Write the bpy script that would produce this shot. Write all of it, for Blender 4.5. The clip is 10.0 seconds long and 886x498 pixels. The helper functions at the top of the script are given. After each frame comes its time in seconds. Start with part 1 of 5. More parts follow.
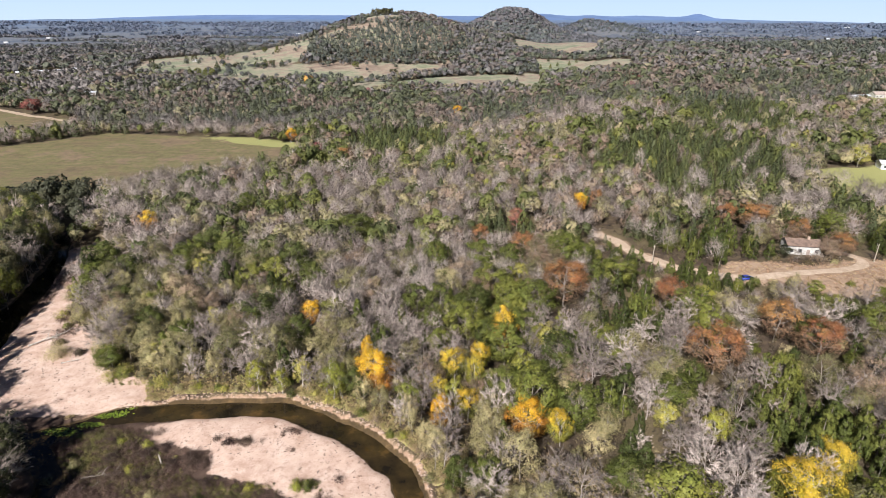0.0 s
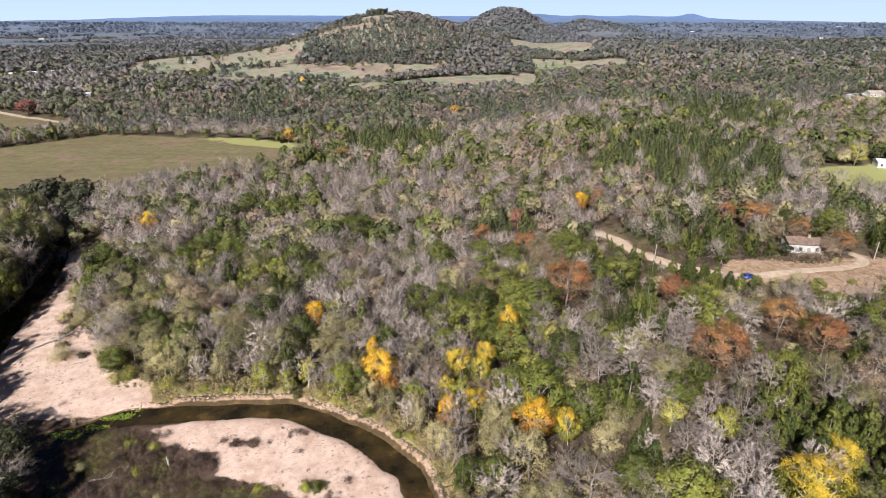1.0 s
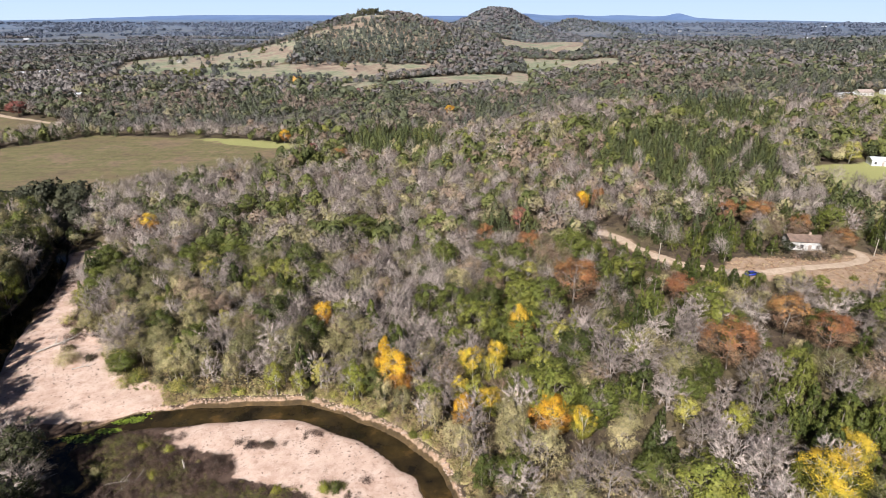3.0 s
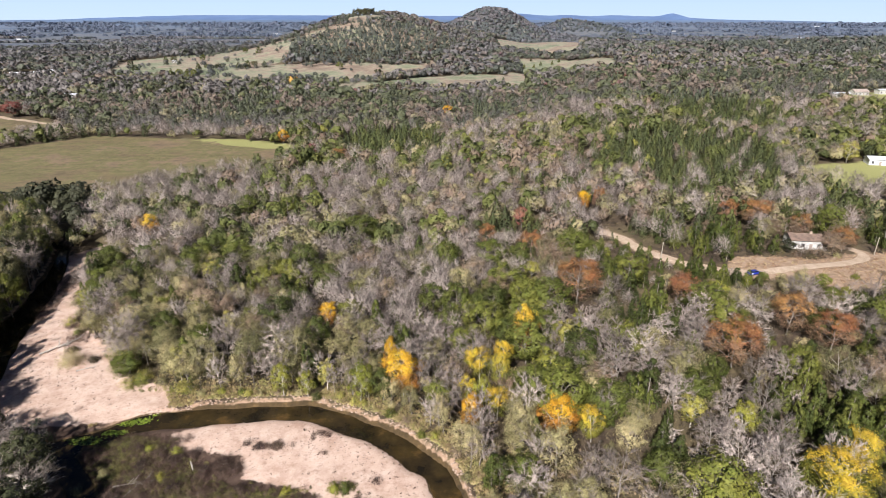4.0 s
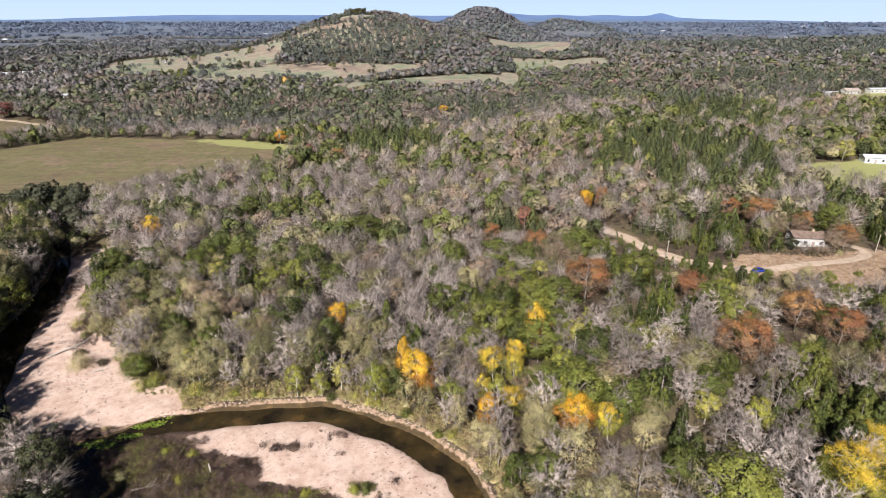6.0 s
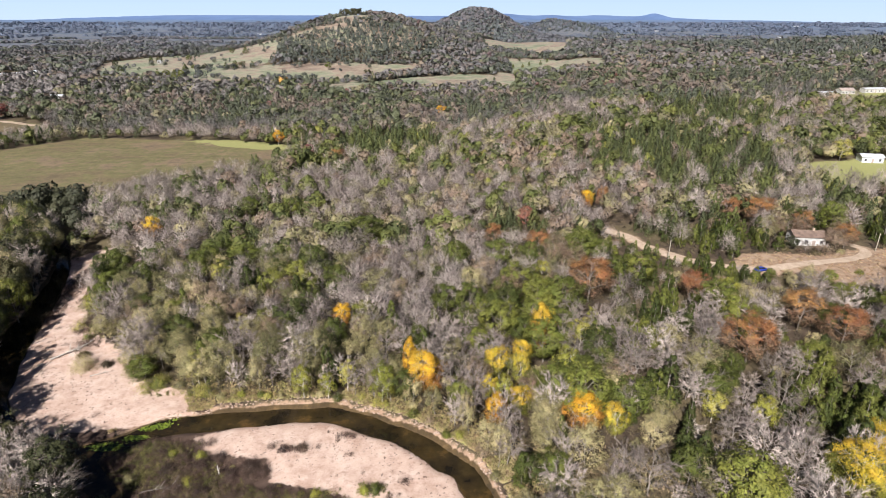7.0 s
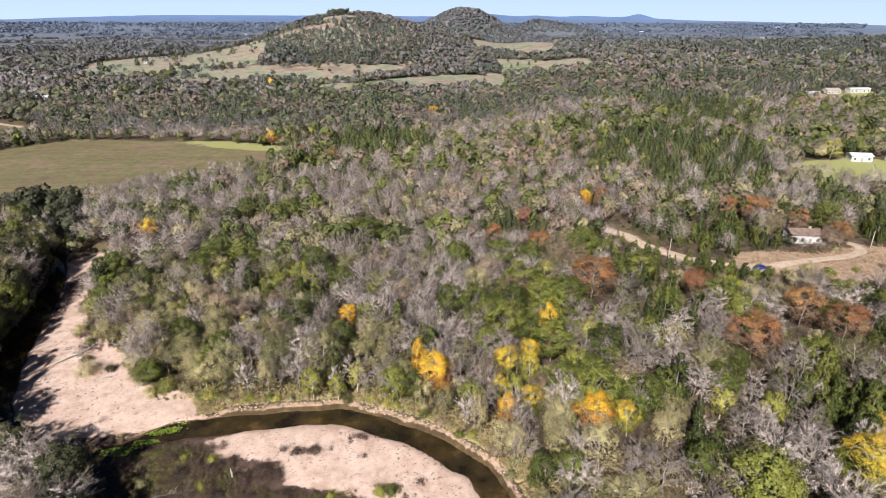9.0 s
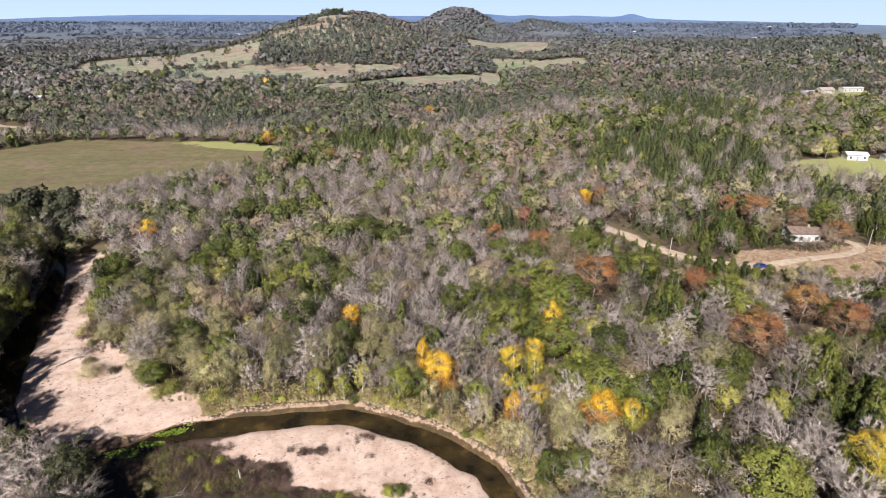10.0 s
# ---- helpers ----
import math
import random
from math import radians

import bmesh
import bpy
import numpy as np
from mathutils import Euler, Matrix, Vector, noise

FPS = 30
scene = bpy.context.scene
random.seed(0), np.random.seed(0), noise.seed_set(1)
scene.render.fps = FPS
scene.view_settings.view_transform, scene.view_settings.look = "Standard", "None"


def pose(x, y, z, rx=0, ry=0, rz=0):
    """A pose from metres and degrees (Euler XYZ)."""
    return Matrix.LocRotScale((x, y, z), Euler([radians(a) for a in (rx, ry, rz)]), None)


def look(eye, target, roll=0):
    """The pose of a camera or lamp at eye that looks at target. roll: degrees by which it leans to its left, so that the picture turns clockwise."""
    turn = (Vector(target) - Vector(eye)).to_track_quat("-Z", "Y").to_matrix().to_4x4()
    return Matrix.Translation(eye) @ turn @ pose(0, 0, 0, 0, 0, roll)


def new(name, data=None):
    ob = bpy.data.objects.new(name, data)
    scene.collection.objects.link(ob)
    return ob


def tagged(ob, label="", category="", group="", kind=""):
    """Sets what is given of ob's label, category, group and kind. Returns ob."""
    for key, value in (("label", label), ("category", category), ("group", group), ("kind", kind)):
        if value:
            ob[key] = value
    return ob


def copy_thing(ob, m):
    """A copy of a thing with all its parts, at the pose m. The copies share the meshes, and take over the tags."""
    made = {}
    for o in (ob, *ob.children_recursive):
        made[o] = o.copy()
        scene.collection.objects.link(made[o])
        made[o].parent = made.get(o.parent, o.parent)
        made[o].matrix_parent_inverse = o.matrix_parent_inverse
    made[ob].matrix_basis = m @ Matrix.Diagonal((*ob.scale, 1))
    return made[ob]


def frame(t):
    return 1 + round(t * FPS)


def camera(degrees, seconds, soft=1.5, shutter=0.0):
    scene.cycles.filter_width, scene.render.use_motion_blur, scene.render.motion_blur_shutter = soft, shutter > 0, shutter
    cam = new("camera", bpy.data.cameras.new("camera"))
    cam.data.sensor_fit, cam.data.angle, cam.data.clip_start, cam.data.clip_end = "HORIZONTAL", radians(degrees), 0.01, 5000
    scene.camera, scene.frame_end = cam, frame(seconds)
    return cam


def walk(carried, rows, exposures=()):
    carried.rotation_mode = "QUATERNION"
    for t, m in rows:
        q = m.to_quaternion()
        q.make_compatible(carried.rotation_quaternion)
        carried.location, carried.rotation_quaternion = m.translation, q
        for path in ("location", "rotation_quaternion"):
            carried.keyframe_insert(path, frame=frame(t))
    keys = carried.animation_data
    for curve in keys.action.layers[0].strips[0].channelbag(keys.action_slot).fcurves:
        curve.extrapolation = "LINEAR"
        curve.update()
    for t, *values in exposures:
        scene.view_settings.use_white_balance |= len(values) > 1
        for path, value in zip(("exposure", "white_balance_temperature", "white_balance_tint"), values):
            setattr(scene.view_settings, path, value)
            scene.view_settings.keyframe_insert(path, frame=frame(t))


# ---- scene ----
cam = camera(73.6, 10.0, soft=0.85)
PATH = [
    (0, (-1.11, -1.45, 83.203), (-1.091, 0.411, 82.472), 0.2),
    (0.5, (-2.315, -1.455, 83.199), (-2.287, 0.406, 82.468), 0.1),
    (1, (-3.589, -1.493, 83.2), (-3.553, 0.369, 82.469), 0.1),
    (1.5, (-4.905, -1.521, 83.23), (-4.859, 0.339, 82.499), 0.1),
    (2, (-6.217, -1.558, 83.254), (-6.161, 0.302, 82.522), 0.1),
    (2.5, (-7.452, -1.563, 83.262), (-7.389, 0.298, 82.53), 0.1),
    (4, (-11.324, -1.516, 83.301), (-11.237, 0.343, 82.57), 0.1),
    (4.5, (-12.661, -1.479, 83.311), (-12.566, 0.38, 82.579), 0.1),
    (5, (-14.003, -1.449, 83.312), (-13.9, 0.41, 82.58), 0.1),
    (5.5, (-15.296, -1.429, 83.32), (-15.185, 0.429, 82.588), 0.1),
    (7, (-19.247, -1.24, 83.367), (-19.111, 0.616, 82.636), 0.1),
    (7.5, (-20.535, -1.192, 83.377), (-20.388, 0.664, 82.646), 0.1),
    (8, (-21.798, -1.116, 83.379), (-21.64, 0.739, 82.648), 0.1),
    (8.5, (-23.072, -0.999, 83.398), (-22.902, 0.855, 82.667), 0.1),
    (9, (-24.337, -0.963, 83.435), (-24.157, 0.89, 82.705), 0.2),
    (9.5, (-25.646, -0.947, 83.485), (-25.455, 0.905, 82.754), 0.2),
    (10, (-26.881, -0.864, 83.512), (-26.681, 0.987, 82.781), 0.2),
]
walk(cam, [(t, look(eye, target, roll)) for t, eye, target, roll in PATH])

# ---- sky, sun, exposure ----
SUN_FROM = Vector((-0.40, -0.92, 0.0)).normalized()
SUN_UP = radians(37)
world = bpy.data.worlds.new("sky")
scene.world = world
world.use_nodes = True
wn = world.node_tree.nodes
sky = wn.new("ShaderNodeTexSky")
sky.sky_type, sky.sun_disc = "NISHITA", False
sky.sun_elevation = SUN_UP
sky.sun_rotation = math.atan2(SUN_FROM.x, SUN_FROM.y)
sky.air_density, sky.dust_density, sky.ozone_density = 1.0, 0.2, 1.5
cool = wn.new("ShaderNodeMix")
cool.data_type, cool.blend_type = "RGBA", "MULTIPLY"
cool.inputs[0].default_value, cool.inputs[7].default_value = 1.0, (0.80, 0.97, 1.36, 1)
world.node_tree.links.new(sky.outputs[0], cool.inputs[6])
world.node_tree.links.new(cool.outputs[2], wn["Background"].inputs[0])
wn["Background"].inputs[1].default_value = 0.011
sun_data = bpy.data.lights.new("sun", "SUN")
sun_data.energy, sun_data.angle, sun_data.color = 5.0, radians(0.55), (1.0, 0.955, 0.935)
sun = new("sun", sun_data)
sun.matrix_world = look(SUN_FROM * 400 * math.cos(SUN_UP) + Vector((0, 0, 400 * math.sin(SUN_UP))), (0, 0, 0))
scene.view_settings.exposure = 1.0


# ---- materials ----
def nodes_of(name):
    mat = bpy.data.materials.new(name)
    mat.use_nodes = True
    return mat, mat.node_tree.nodes, mat.node_tree.links


def ramp_node(nodes, links, fac, stops):
    r = nodes.new("ShaderNodeValToRGB")
    while len(r.color_ramp.elements) < len(stops):
        r.color_ramp.elements.new(0.5)
    for e, (p, c) in zip(r.color_ramp.elements, stops):
        e.position, e.color = p, (*c, 1)
    links.new(fac, r.inputs[0])
    return r.outputs[0]


def noise_node(nodes, links, scale, detail=4, rough=0.6, vec=None):
    n = nodes.new("ShaderNodeTexNoise")
    n.inputs["Scale"].default_value, n.inputs["Detail"].default_value, n.inputs["Roughness"].default_value = scale, detail, rough
    if vec:
        links.new(vec, n.inputs["Vector"])
    return n.outputs[0]


def maths(nodes, links, op, a, b):
    m = nodes.new("ShaderNodeMath")
    m.operation = op
    for i, v in enumerate((a, b)):
        if isinstance(v, (int, float)):
            m.inputs[i].default_value = v
        else:
            links.new(v, m.inputs[i])
    return m.outputs[0]


def mix_color(nodes, links, fac, a, b, mode="MIX"):
    m = nodes.new("ShaderNodeMix")
    m.data_type, m.blend_type = "RGBA", mode
    for sock, v in ((m.inputs[0], fac), (m.inputs[6], a), (m.inputs[7], b)):
        if isinstance(v, (int, float)):
            sock.default_value = v
        elif isinstance(v, tuple):
            sock.default_value = (*v, 1)
        else:
            links.new(v, sock)
    return m.outputs[2]


def world_place(nodes):
    return nodes.new("ShaderNodeNewGeometry").outputs["Position"]


def foliage(name, low, mid, high, per_object, clear=0.3, spread=0.4, below=None, mottle=1.5):
    """Leaves or twigs: one hue for each tree, another shade for each spray, light coming through. below: the colour of the lower crown."""
    mat, n, l = nodes_of(name)
    if per_object:
        tint = n.new("ShaderNodeObjectInfo").outputs["Random"]
    else:
        a = n.new("ShaderNodeAttribute")
        a.attribute_name = "tint"
        tint = a.outputs["Fac"]
    pos = world_place(n)
    col = ramp_node(n, l, tint, [(0.05, low), (0.5, mid), (0.95, high)])
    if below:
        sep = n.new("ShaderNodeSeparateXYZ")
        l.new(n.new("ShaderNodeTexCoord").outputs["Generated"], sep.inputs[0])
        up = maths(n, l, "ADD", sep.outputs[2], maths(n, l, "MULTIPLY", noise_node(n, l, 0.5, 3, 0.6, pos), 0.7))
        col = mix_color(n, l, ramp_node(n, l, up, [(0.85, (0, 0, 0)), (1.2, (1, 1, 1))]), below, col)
    island = n.new("ShaderNodeNewGeometry").outputs["Random Per Island"]
    shade = maths(n, l, "ADD", maths(n, l, "MULTIPLY", island, spread), 1 - spread / 2)
    sprays = maths(n, l, "ADD", maths(n, l, "MULTIPLY", noise_node(n, l, 0.9, 3, 0.6, pos), mottle), 1 - mottle / 2)
    hsv = n.new("ShaderNodeHueSaturation")
    l.new(col, hsv.inputs["Color"])
    l.new(maths(n, l, "MULTIPLY", shade, sprays), hsv.inputs["Value"])
    hue = maths(n, l, "ADD", maths(n, l, "MULTIPLY", noise_node(n, l, 0.35, 2, 0.5, pos), 0.06), 0.47)
    l.new(hue, hsv.inputs["Hue"])
    p = n["Principled BSDF"]
    l.new(hsv.outputs[0], p.inputs["Base Color"])
    p.inputs["Roughness"].default_value = 0.65
    p.inputs["Specular IOR Level"].default_value = 0.25
    if clear > 0:
        tr = n.new("ShaderNodeBsdfTranslucent")
        l.new(hsv.outputs[0], tr.inputs["Color"])
        mx = n.new("ShaderNodeMixShader")
        mx.inputs[0].default_value = clear
        l.new(p.outputs[0], mx.inputs[1])
        l.new(tr.outputs[0], mx.inputs[2])
        l.new(mx.outputs[0], n["Material Output"].inputs["Surface"])
    return mat


def surface(name, dark, light, scale, rough=0.8, bump_size=0.0, metal=0.0, fine=0.0):
    """A worn surface: two colours by noise at one scale, grain at a finer one, relief."""
    mat, n, l = nodes_of(name)
    pos = world_place(n)
    a = noise_node(n, l, scale, 5, 0.65, pos)
    col = ramp_node(n, l, a, [(0.3, dark), (0.7, light)])
    if fine:
        b = noise_node(n, l, fine, 3, 0.6, pos)
        col = mix_color(n, l, 0.55, col, ramp_node(n, l, b, [(0.3, (0.35, 0.35, 0.35)), (0.7, (1, 1, 1))]), "MULTIPLY")
    p = n["Principled BSDF"]
    l.new(col, p.inputs["Base Color"])
    p.inputs["Roughness"].default_value, p.inputs["Metallic"].default_value = rough, metal
    if bump_size:
        bp = n.new("ShaderNodeBump")
        bp.inputs["Distance"].default_value = bump_size
        l.new(noise_node(n, l, (fine or scale) * 1.5, 4, 0.6, pos), bp.inputs["Height"])
        l.new(bp.outputs[0], p.inputs["Normal"])
    return mat


# kind of tree: three leaf colours from tree to tree
TONES = dict(
    bare=((0.173, 0.142, 0.122), (0.348, 0.288, 0.255), (0.509, 0.432, 0.387)),
    olive=((0.139, 0.130, 0.058), (0.261, 0.232, 0.110), (0.394, 0.336, 0.174)),
    cedar=((0.038, 0.047, 0.011), (0.066, 0.081, 0.016), (0.113, 0.122, 0.025)),
    green=((0.052, 0.063, 0.014), (0.098, 0.112, 0.021), (0.165, 0.17, 0.034)),
    dark=((0.030, 0.034, 0.015), (0.050, 0.053, 0.021), (0.085, 0.078, 0.034)),
    rust=((0.24, 0.10, 0.048), (0.29, 0.14, 0.056), (0.35, 0.19, 0.07)),
    brown=((0.19, 0.132, 0.09), (0.235, 0.168, 0.115), (0.30, 0.225, 0.15)),
    yellow=((0.54, 0.28, 0.026), (0.62, 0.36, 0.026), (0.60, 0.40, 0.042)),
    turning=((0.50, 0.35, 0.036), (0.53, 0.38, 0.042), (0.47, 0.38, 0.05)),
    lime=((0.189, 0.198, 0.032), (0.270, 0.261, 0.047), (0.360, 0.324, 0.090)),
    red=((0.19, 0.065, 0.055), (0.23, 0.085, 0.065), (0.28, 0.12, 0.085)),
    brush=((0.035, 0.027, 0.017), (0.075, 0.058, 0.032), (0.15, 0.12, 0.058)),
)
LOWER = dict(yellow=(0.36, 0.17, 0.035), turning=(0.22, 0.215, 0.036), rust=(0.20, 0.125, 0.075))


def hazed(color, share, tone=(0.088, 0.088, 0.118)):
    """A leaf colour with a share of distance haze painted into it."""
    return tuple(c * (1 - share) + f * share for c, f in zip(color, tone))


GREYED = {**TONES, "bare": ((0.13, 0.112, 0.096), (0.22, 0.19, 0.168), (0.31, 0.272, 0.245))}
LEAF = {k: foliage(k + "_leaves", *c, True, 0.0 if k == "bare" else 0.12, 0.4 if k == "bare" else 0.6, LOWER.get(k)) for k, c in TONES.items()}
# far woods: haze put into the leaf colours, more with each step outwards
LEAF_FAR = {k: foliage(k + "_woods", *[hazed(q, 0.12, (0.10, 0.10, 0.115)) for q in c], False, 0.0 if k == "bare" else 0.12, 0.25, None, 0.9) for k, c in TONES.items()}
LEAF_MIDDLE = {k: foliage(k + "_middle", *[hazed(q, 0.40, (0.092, 0.097, 0.108)) for q in c], False, 0.1, 0.12, None, 0.5) for k, c in GREYED.items()}
LEAF_DISTANT = {k: foliage(k + "_distant", *[hazed(q, 0.64, (0.074, 0.080, 0.092)) for q in c], False, 0.0, 0.06, None, 0.3) for k, c in GREYED.items()}
LEAF_HORIZON = {k: foliage(k + "_horizon", *[hazed(q, 0.74, (0.085, 0.096, 0.122)) for q in c], False, 0.0, 0.05, None, 0.2) for k, c in GREYED.items()}
LEAF_RIM = {k: foliage(k + "_rim", *[hazed(q, 0.92, (0.09, 0.113, 0.165)) for q in c], False, 0.0, 0.05, None, 0.2) for k, c in GREYED.items()}
LIMB_BARK = surface("weathered_bark", (0.17, 0.145, 0.125), (0.38, 0.335, 0.30), 1.3, 0.9, 0.02, fine=10)
BARK = surface("grey_bark", (0.15, 0.12, 0.10), (0.32, 0.28, 0.25), 1.5, 0.9, 0.02, fine=14)
PALE_BARK = surface("pale_bark", (0.38, 0.34, 0.30), (0.68, 0.64, 0.58), 1.2, 0.85, 0.01, fine=9)

# ---- lie of the land ----
def sst(a, b, v):
    t = np.clip((v - a) / (b - a), 0, 1)
    return t * t * (3 - 2 * t)


def knoll(x, y, cx, cy, rx, ry, h):
    return h * np.exp(-((x - cx) / rx) ** 2 - ((y - cy) / ry) ** 2)


def inside(x, y, outline):
    """How many metres a place lies inside an outline (outside: minus)."""
    x, y = np.asarray(x, float), np.asarray(y, float)
    near, odd = np.full(x.shape, 1e9), np.zeros(x.shape, bool)
    for (ax, ay), (bx, by) in zip(outline, outline[1:] + outline[:1]):
        dx, dy = bx - ax, by - ay
        t = np.clip(((x - ax) * dx + (y - ay) * dy) / (dx * dx + dy * dy), 0, 1)
        near = np.minimum(near, np.hypot(x - ax - t * dx, y - ay - t * dy))
        cross = ((ay > y) != (by > y)) & (x < ax + (y - ay) * dx / (dy if dy else 1e-9))
        odd ^= cross
    return np.where(odd, near, -near)


def along(x, y, line):
    """How many metres a place lies within a band, given as x, y, half width (outside: minus)."""
    x, y = np.asarray(x, float), np.asarray(y, float)
    best = np.full(x.shape, -1e9)
    for (ax, ay, aw), (bx, by, bw) in zip(line, line[1:]):
        dx, dy = bx - ax, by - ay
        t = np.clip(((x - ax) * dx + (y - ay) * dy) / (dx * dx + dy * dy), 0, 1)
        best = np.maximum(best, aw + (bw - aw) * t - np.hypot(x - ax - t * dx, y - ay - t * dy))
    return best


POND = [(-86, 99, 3), (-80, 94, 2.4), (-75, 88, 2.4), (-73, 80, 2.2)]
CREEK = [(-190, 246, 2), (-165, 233, 2), (-146, 215, 2.2), (-138, 196, 2.8), (-130, 170, 3.6), (-127, 152, 4.5), (-123, 136, 5), (-115, 118, 4), (-103, 104, 3.5),
         (-88, 99, 3.5), (-80, 103, 3), (-73, 108, 2.8), (-62, 109.6, 3.3), (-50, 110.6, 3.0), (-37, 111, 2.8), (-30, 107.5, 3), (-21, 102.6, 3.0),
         (-14, 96.8, 3.2), (-8.4, 90.6, 2.7), (-5.8, 84, 2.7), (-4, 76, 3), (-4, 60, 3), (2, 20, 3.5), (30, -60, 4), (20, -300, 5)]
BAR = [(-65, 104), (-56, 107), (-44, 109), (-33, 108.5), (-27, 104.5), (-20, 100), (-14, 94), (-9, 88), (-8, 82), (-7, 66), (-20, 66), (-26, 82), (-36, 87.5), (-45, 90), (-48, 96), (-60, 99)]
BEACH = [(-132, 216), (-136, 205), (-137, 196), (-130, 183), (-124, 175), (-122.5, 166), (-119.5, 152), (-118, 142), (-117, 136), (-115, 129), (-113, 123), (-108, 111), (-93, 108), (-80, 109), (-69, 112.5), (-70, 115.5), (-72, 118.4),
         (-81, 120.4), (-86, 124.2), (-90.5, 133.5), (-96, 139.5), (-106.4, 147.5), (-112.5, 154.2), (-119, 172), (-123, 187), (-123.5, 194), (-123.4, 205), (-128, 213)]
LOWLAND = [(-135, 219), (-127, 218), (-121, 205), (-120.5, 190), (-116.5, 172), (-110, 155), (-104, 147), (-94, 140), (-88, 133), (-83.5, 123), (-66, 118), (-63, 112), (-30, 111), (-18, 101), (-6, 90), (-3, 76), (-3, 40), (-130, 40), (-140, 120), (-137, 180)]
FIELD = [(-340, 330), (-275, 385), (-236, 426), (-145, 410), (-84, 388), (-95, 330), (-135, 306), (-160, 268), (-205, 254), (-300, 262)]
FIELD_FAR = [(-460, 545), (-378, 524), (-297, 478), (-270, 440), (-300, 420), (-440, 420)]
PASTURE = [(-422, 828), (-499, 1062), (-470, 1150), (-420, 1190), (-340, 1250), (-262, 1215), (-226, 1140), (-220, 1060), (-209, 971), (-218, 922), (-161, 912), (-66, 904), (-9, 904), (21, 942), (21, 874),
           (-10, 826), (-47, 806), (-70, 735), (-101, 712), (-176, 755), (-204, 710), (-221, 698), (-242, 708), (-272, 739), (-316, 788), (-352, 820), (-410, 823)]
PADDOCK = [(-100, 702), (-70, 744), (3, 806), (70, 824), (106, 822), (130, 806), (110, 685), (56, 675), (9, 668), (-29, 695), (-65, 668), (-84, 612)]
UPLAND = [(205, 1400), (270, 1500), (350, 1580), (430, 1500), (320, 1240), (255, 1000), (205, 1090), (135, 1095), (150, 1260)]
HIGH_FIELD = [(136, 835), (155, 1000), (215, 1004), (264, 850), (212, 655), (185, 725), (166, 830)]
GLADE = [(92, 660), (118, 850), (142, 836), (110, 650)]
SCAR = [(168, 1770), (172, 1890), (110, 1860), (104, 1780)]
HOME_FIELD = [(166, 248), (182, 277), (222, 285), (242, 270), (228, 238), (204, 230), (176, 236)]
MEADOW = [(86, 166), (92, 173), (106, 171), (116, 168), (128, 172), (155, 172), (155, 150), (126, 146), (112, 150), (102, 155), (92, 157)]
LANE = [(58, 205, 1.5), (63.9, 194.8, 1.5), (65.5, 186.6, 1.6), (69.5, 179.7, 1.6), (75, 172.2, 1.6), (83, 165.5, 1.6), (90, 161.6, 1.6), (98, 161.2, 1.5), (108, 162.7, 1.3), (124, 164.8, 1.3), (132.6, 168.4, 1.4), (135.6, 172.4, 1.4), (133, 177, 1.3), (128, 181, 1.2)]
FARM_LANE = [(-440, 552, 3), (-388, 534, 3), (-337, 501, 3), (-298, 479, 3), (-280, 470, 3)]
YARD = [(312, 430), (312, 484), (350, 496), (400, 510), (412, 480), (375, 450), (345, 430)]
FARMYARD = [(-580, 790), (-570, 900), (-500, 920), (-490, 870), (-530, 800)]
GRASSLAND = [FIELD, FIELD_FAR, PASTURE, PADDOCK, UPLAND, HIGH_FIELD, GLADE, SCAR, HOME_FIELD, MEADOW, YARD, FARMYARD]
rng = np.random.default_rng(7)


def wavy(x, y, size, seed=0.0):
    """Soft waves of about that size, -1 to 1."""
    a = np.sin(x / size * 1.7 + 1.3 * seed + 1.1 * np.sin(y / size * 1.1 + seed))
    b = np.sin(y / size * 2.1 + 2.7 * seed + 0.9 * np.sin(x / size * 1.6 - seed))
    c = np.sin((x + y) / size * 3.3 + seed * 5) * np.sin((x - y) / size * 2.9 + seed)
    return (a + b + 0.7 * c) / 2.7


def land(x, y):
    x, y = np.asarray(x, float), np.asarray(y, float)
    shift = 0.35 * np.clip(y - 350, 0, 600)
    fall = 1 - 0.9 * sst(1050, 1700, y)
    rise = fall * sst(5 + shift, 115 + shift, x + 0.25 * np.clip(y - 150, -80, 60)) * sst(75, 165, y)
    h = 1.3 + rise * (9.0 + 0.03 * np.clip(y - 150, -60, 400)) + 0.010 * np.clip(y - 200, 0, 800) * fall
    h += 0.25 * wavy(x, y, 17, 2) + 0.9 * wavy(x, y, 80, 1) * sst(200, 500, y)
    h += knoll(x, y, -108, 1230, 140, 210, 41) + knoll(x, y, -70, 1250, 290, 260, 31)
    h += knoll(x, y, 227, 1950, 130, 240, 66) + knoll(x, y, 200, 1960, 230, 260, 36) + knoll(x, y, 600, 2250, 195, 200, 57) + knoll(x, y, 545, 2380, 60, 120, 24)
    h += knoll(x, y, 90, 1350, 190, 240, 22) + knoll(x, y, 900, 960, 380, 230, 18) + 2.0 * wavy(x, y, 160, 3) * sst(700, 1000, y)
    h += 62 * sst(2700, 4700, y)
    return h


def ground_height(x, y):
    x, y = np.asarray(x, float), np.asarray(y, float)
    low = 0.42 + 0.16 * wavy(x, y, 7, 1)
    h = land(x, y)
    h = h + (low - h) * sst(-2.5, 0.5, inside(x, y, LOWLAND))
    h = h + 0.25 * sst(-2, 5, inside(x, y, BAR)) + 0.2 * sst(-2, 6, inside(x, y, BEACH))
    edge = 0.5 * wavy(x, y, 3.1, 3)
    wet = sst(-0.9, 1.6, in_water(x, y) + edge)
    h = h * (1 - wet) - 0.8 * wet
    return h


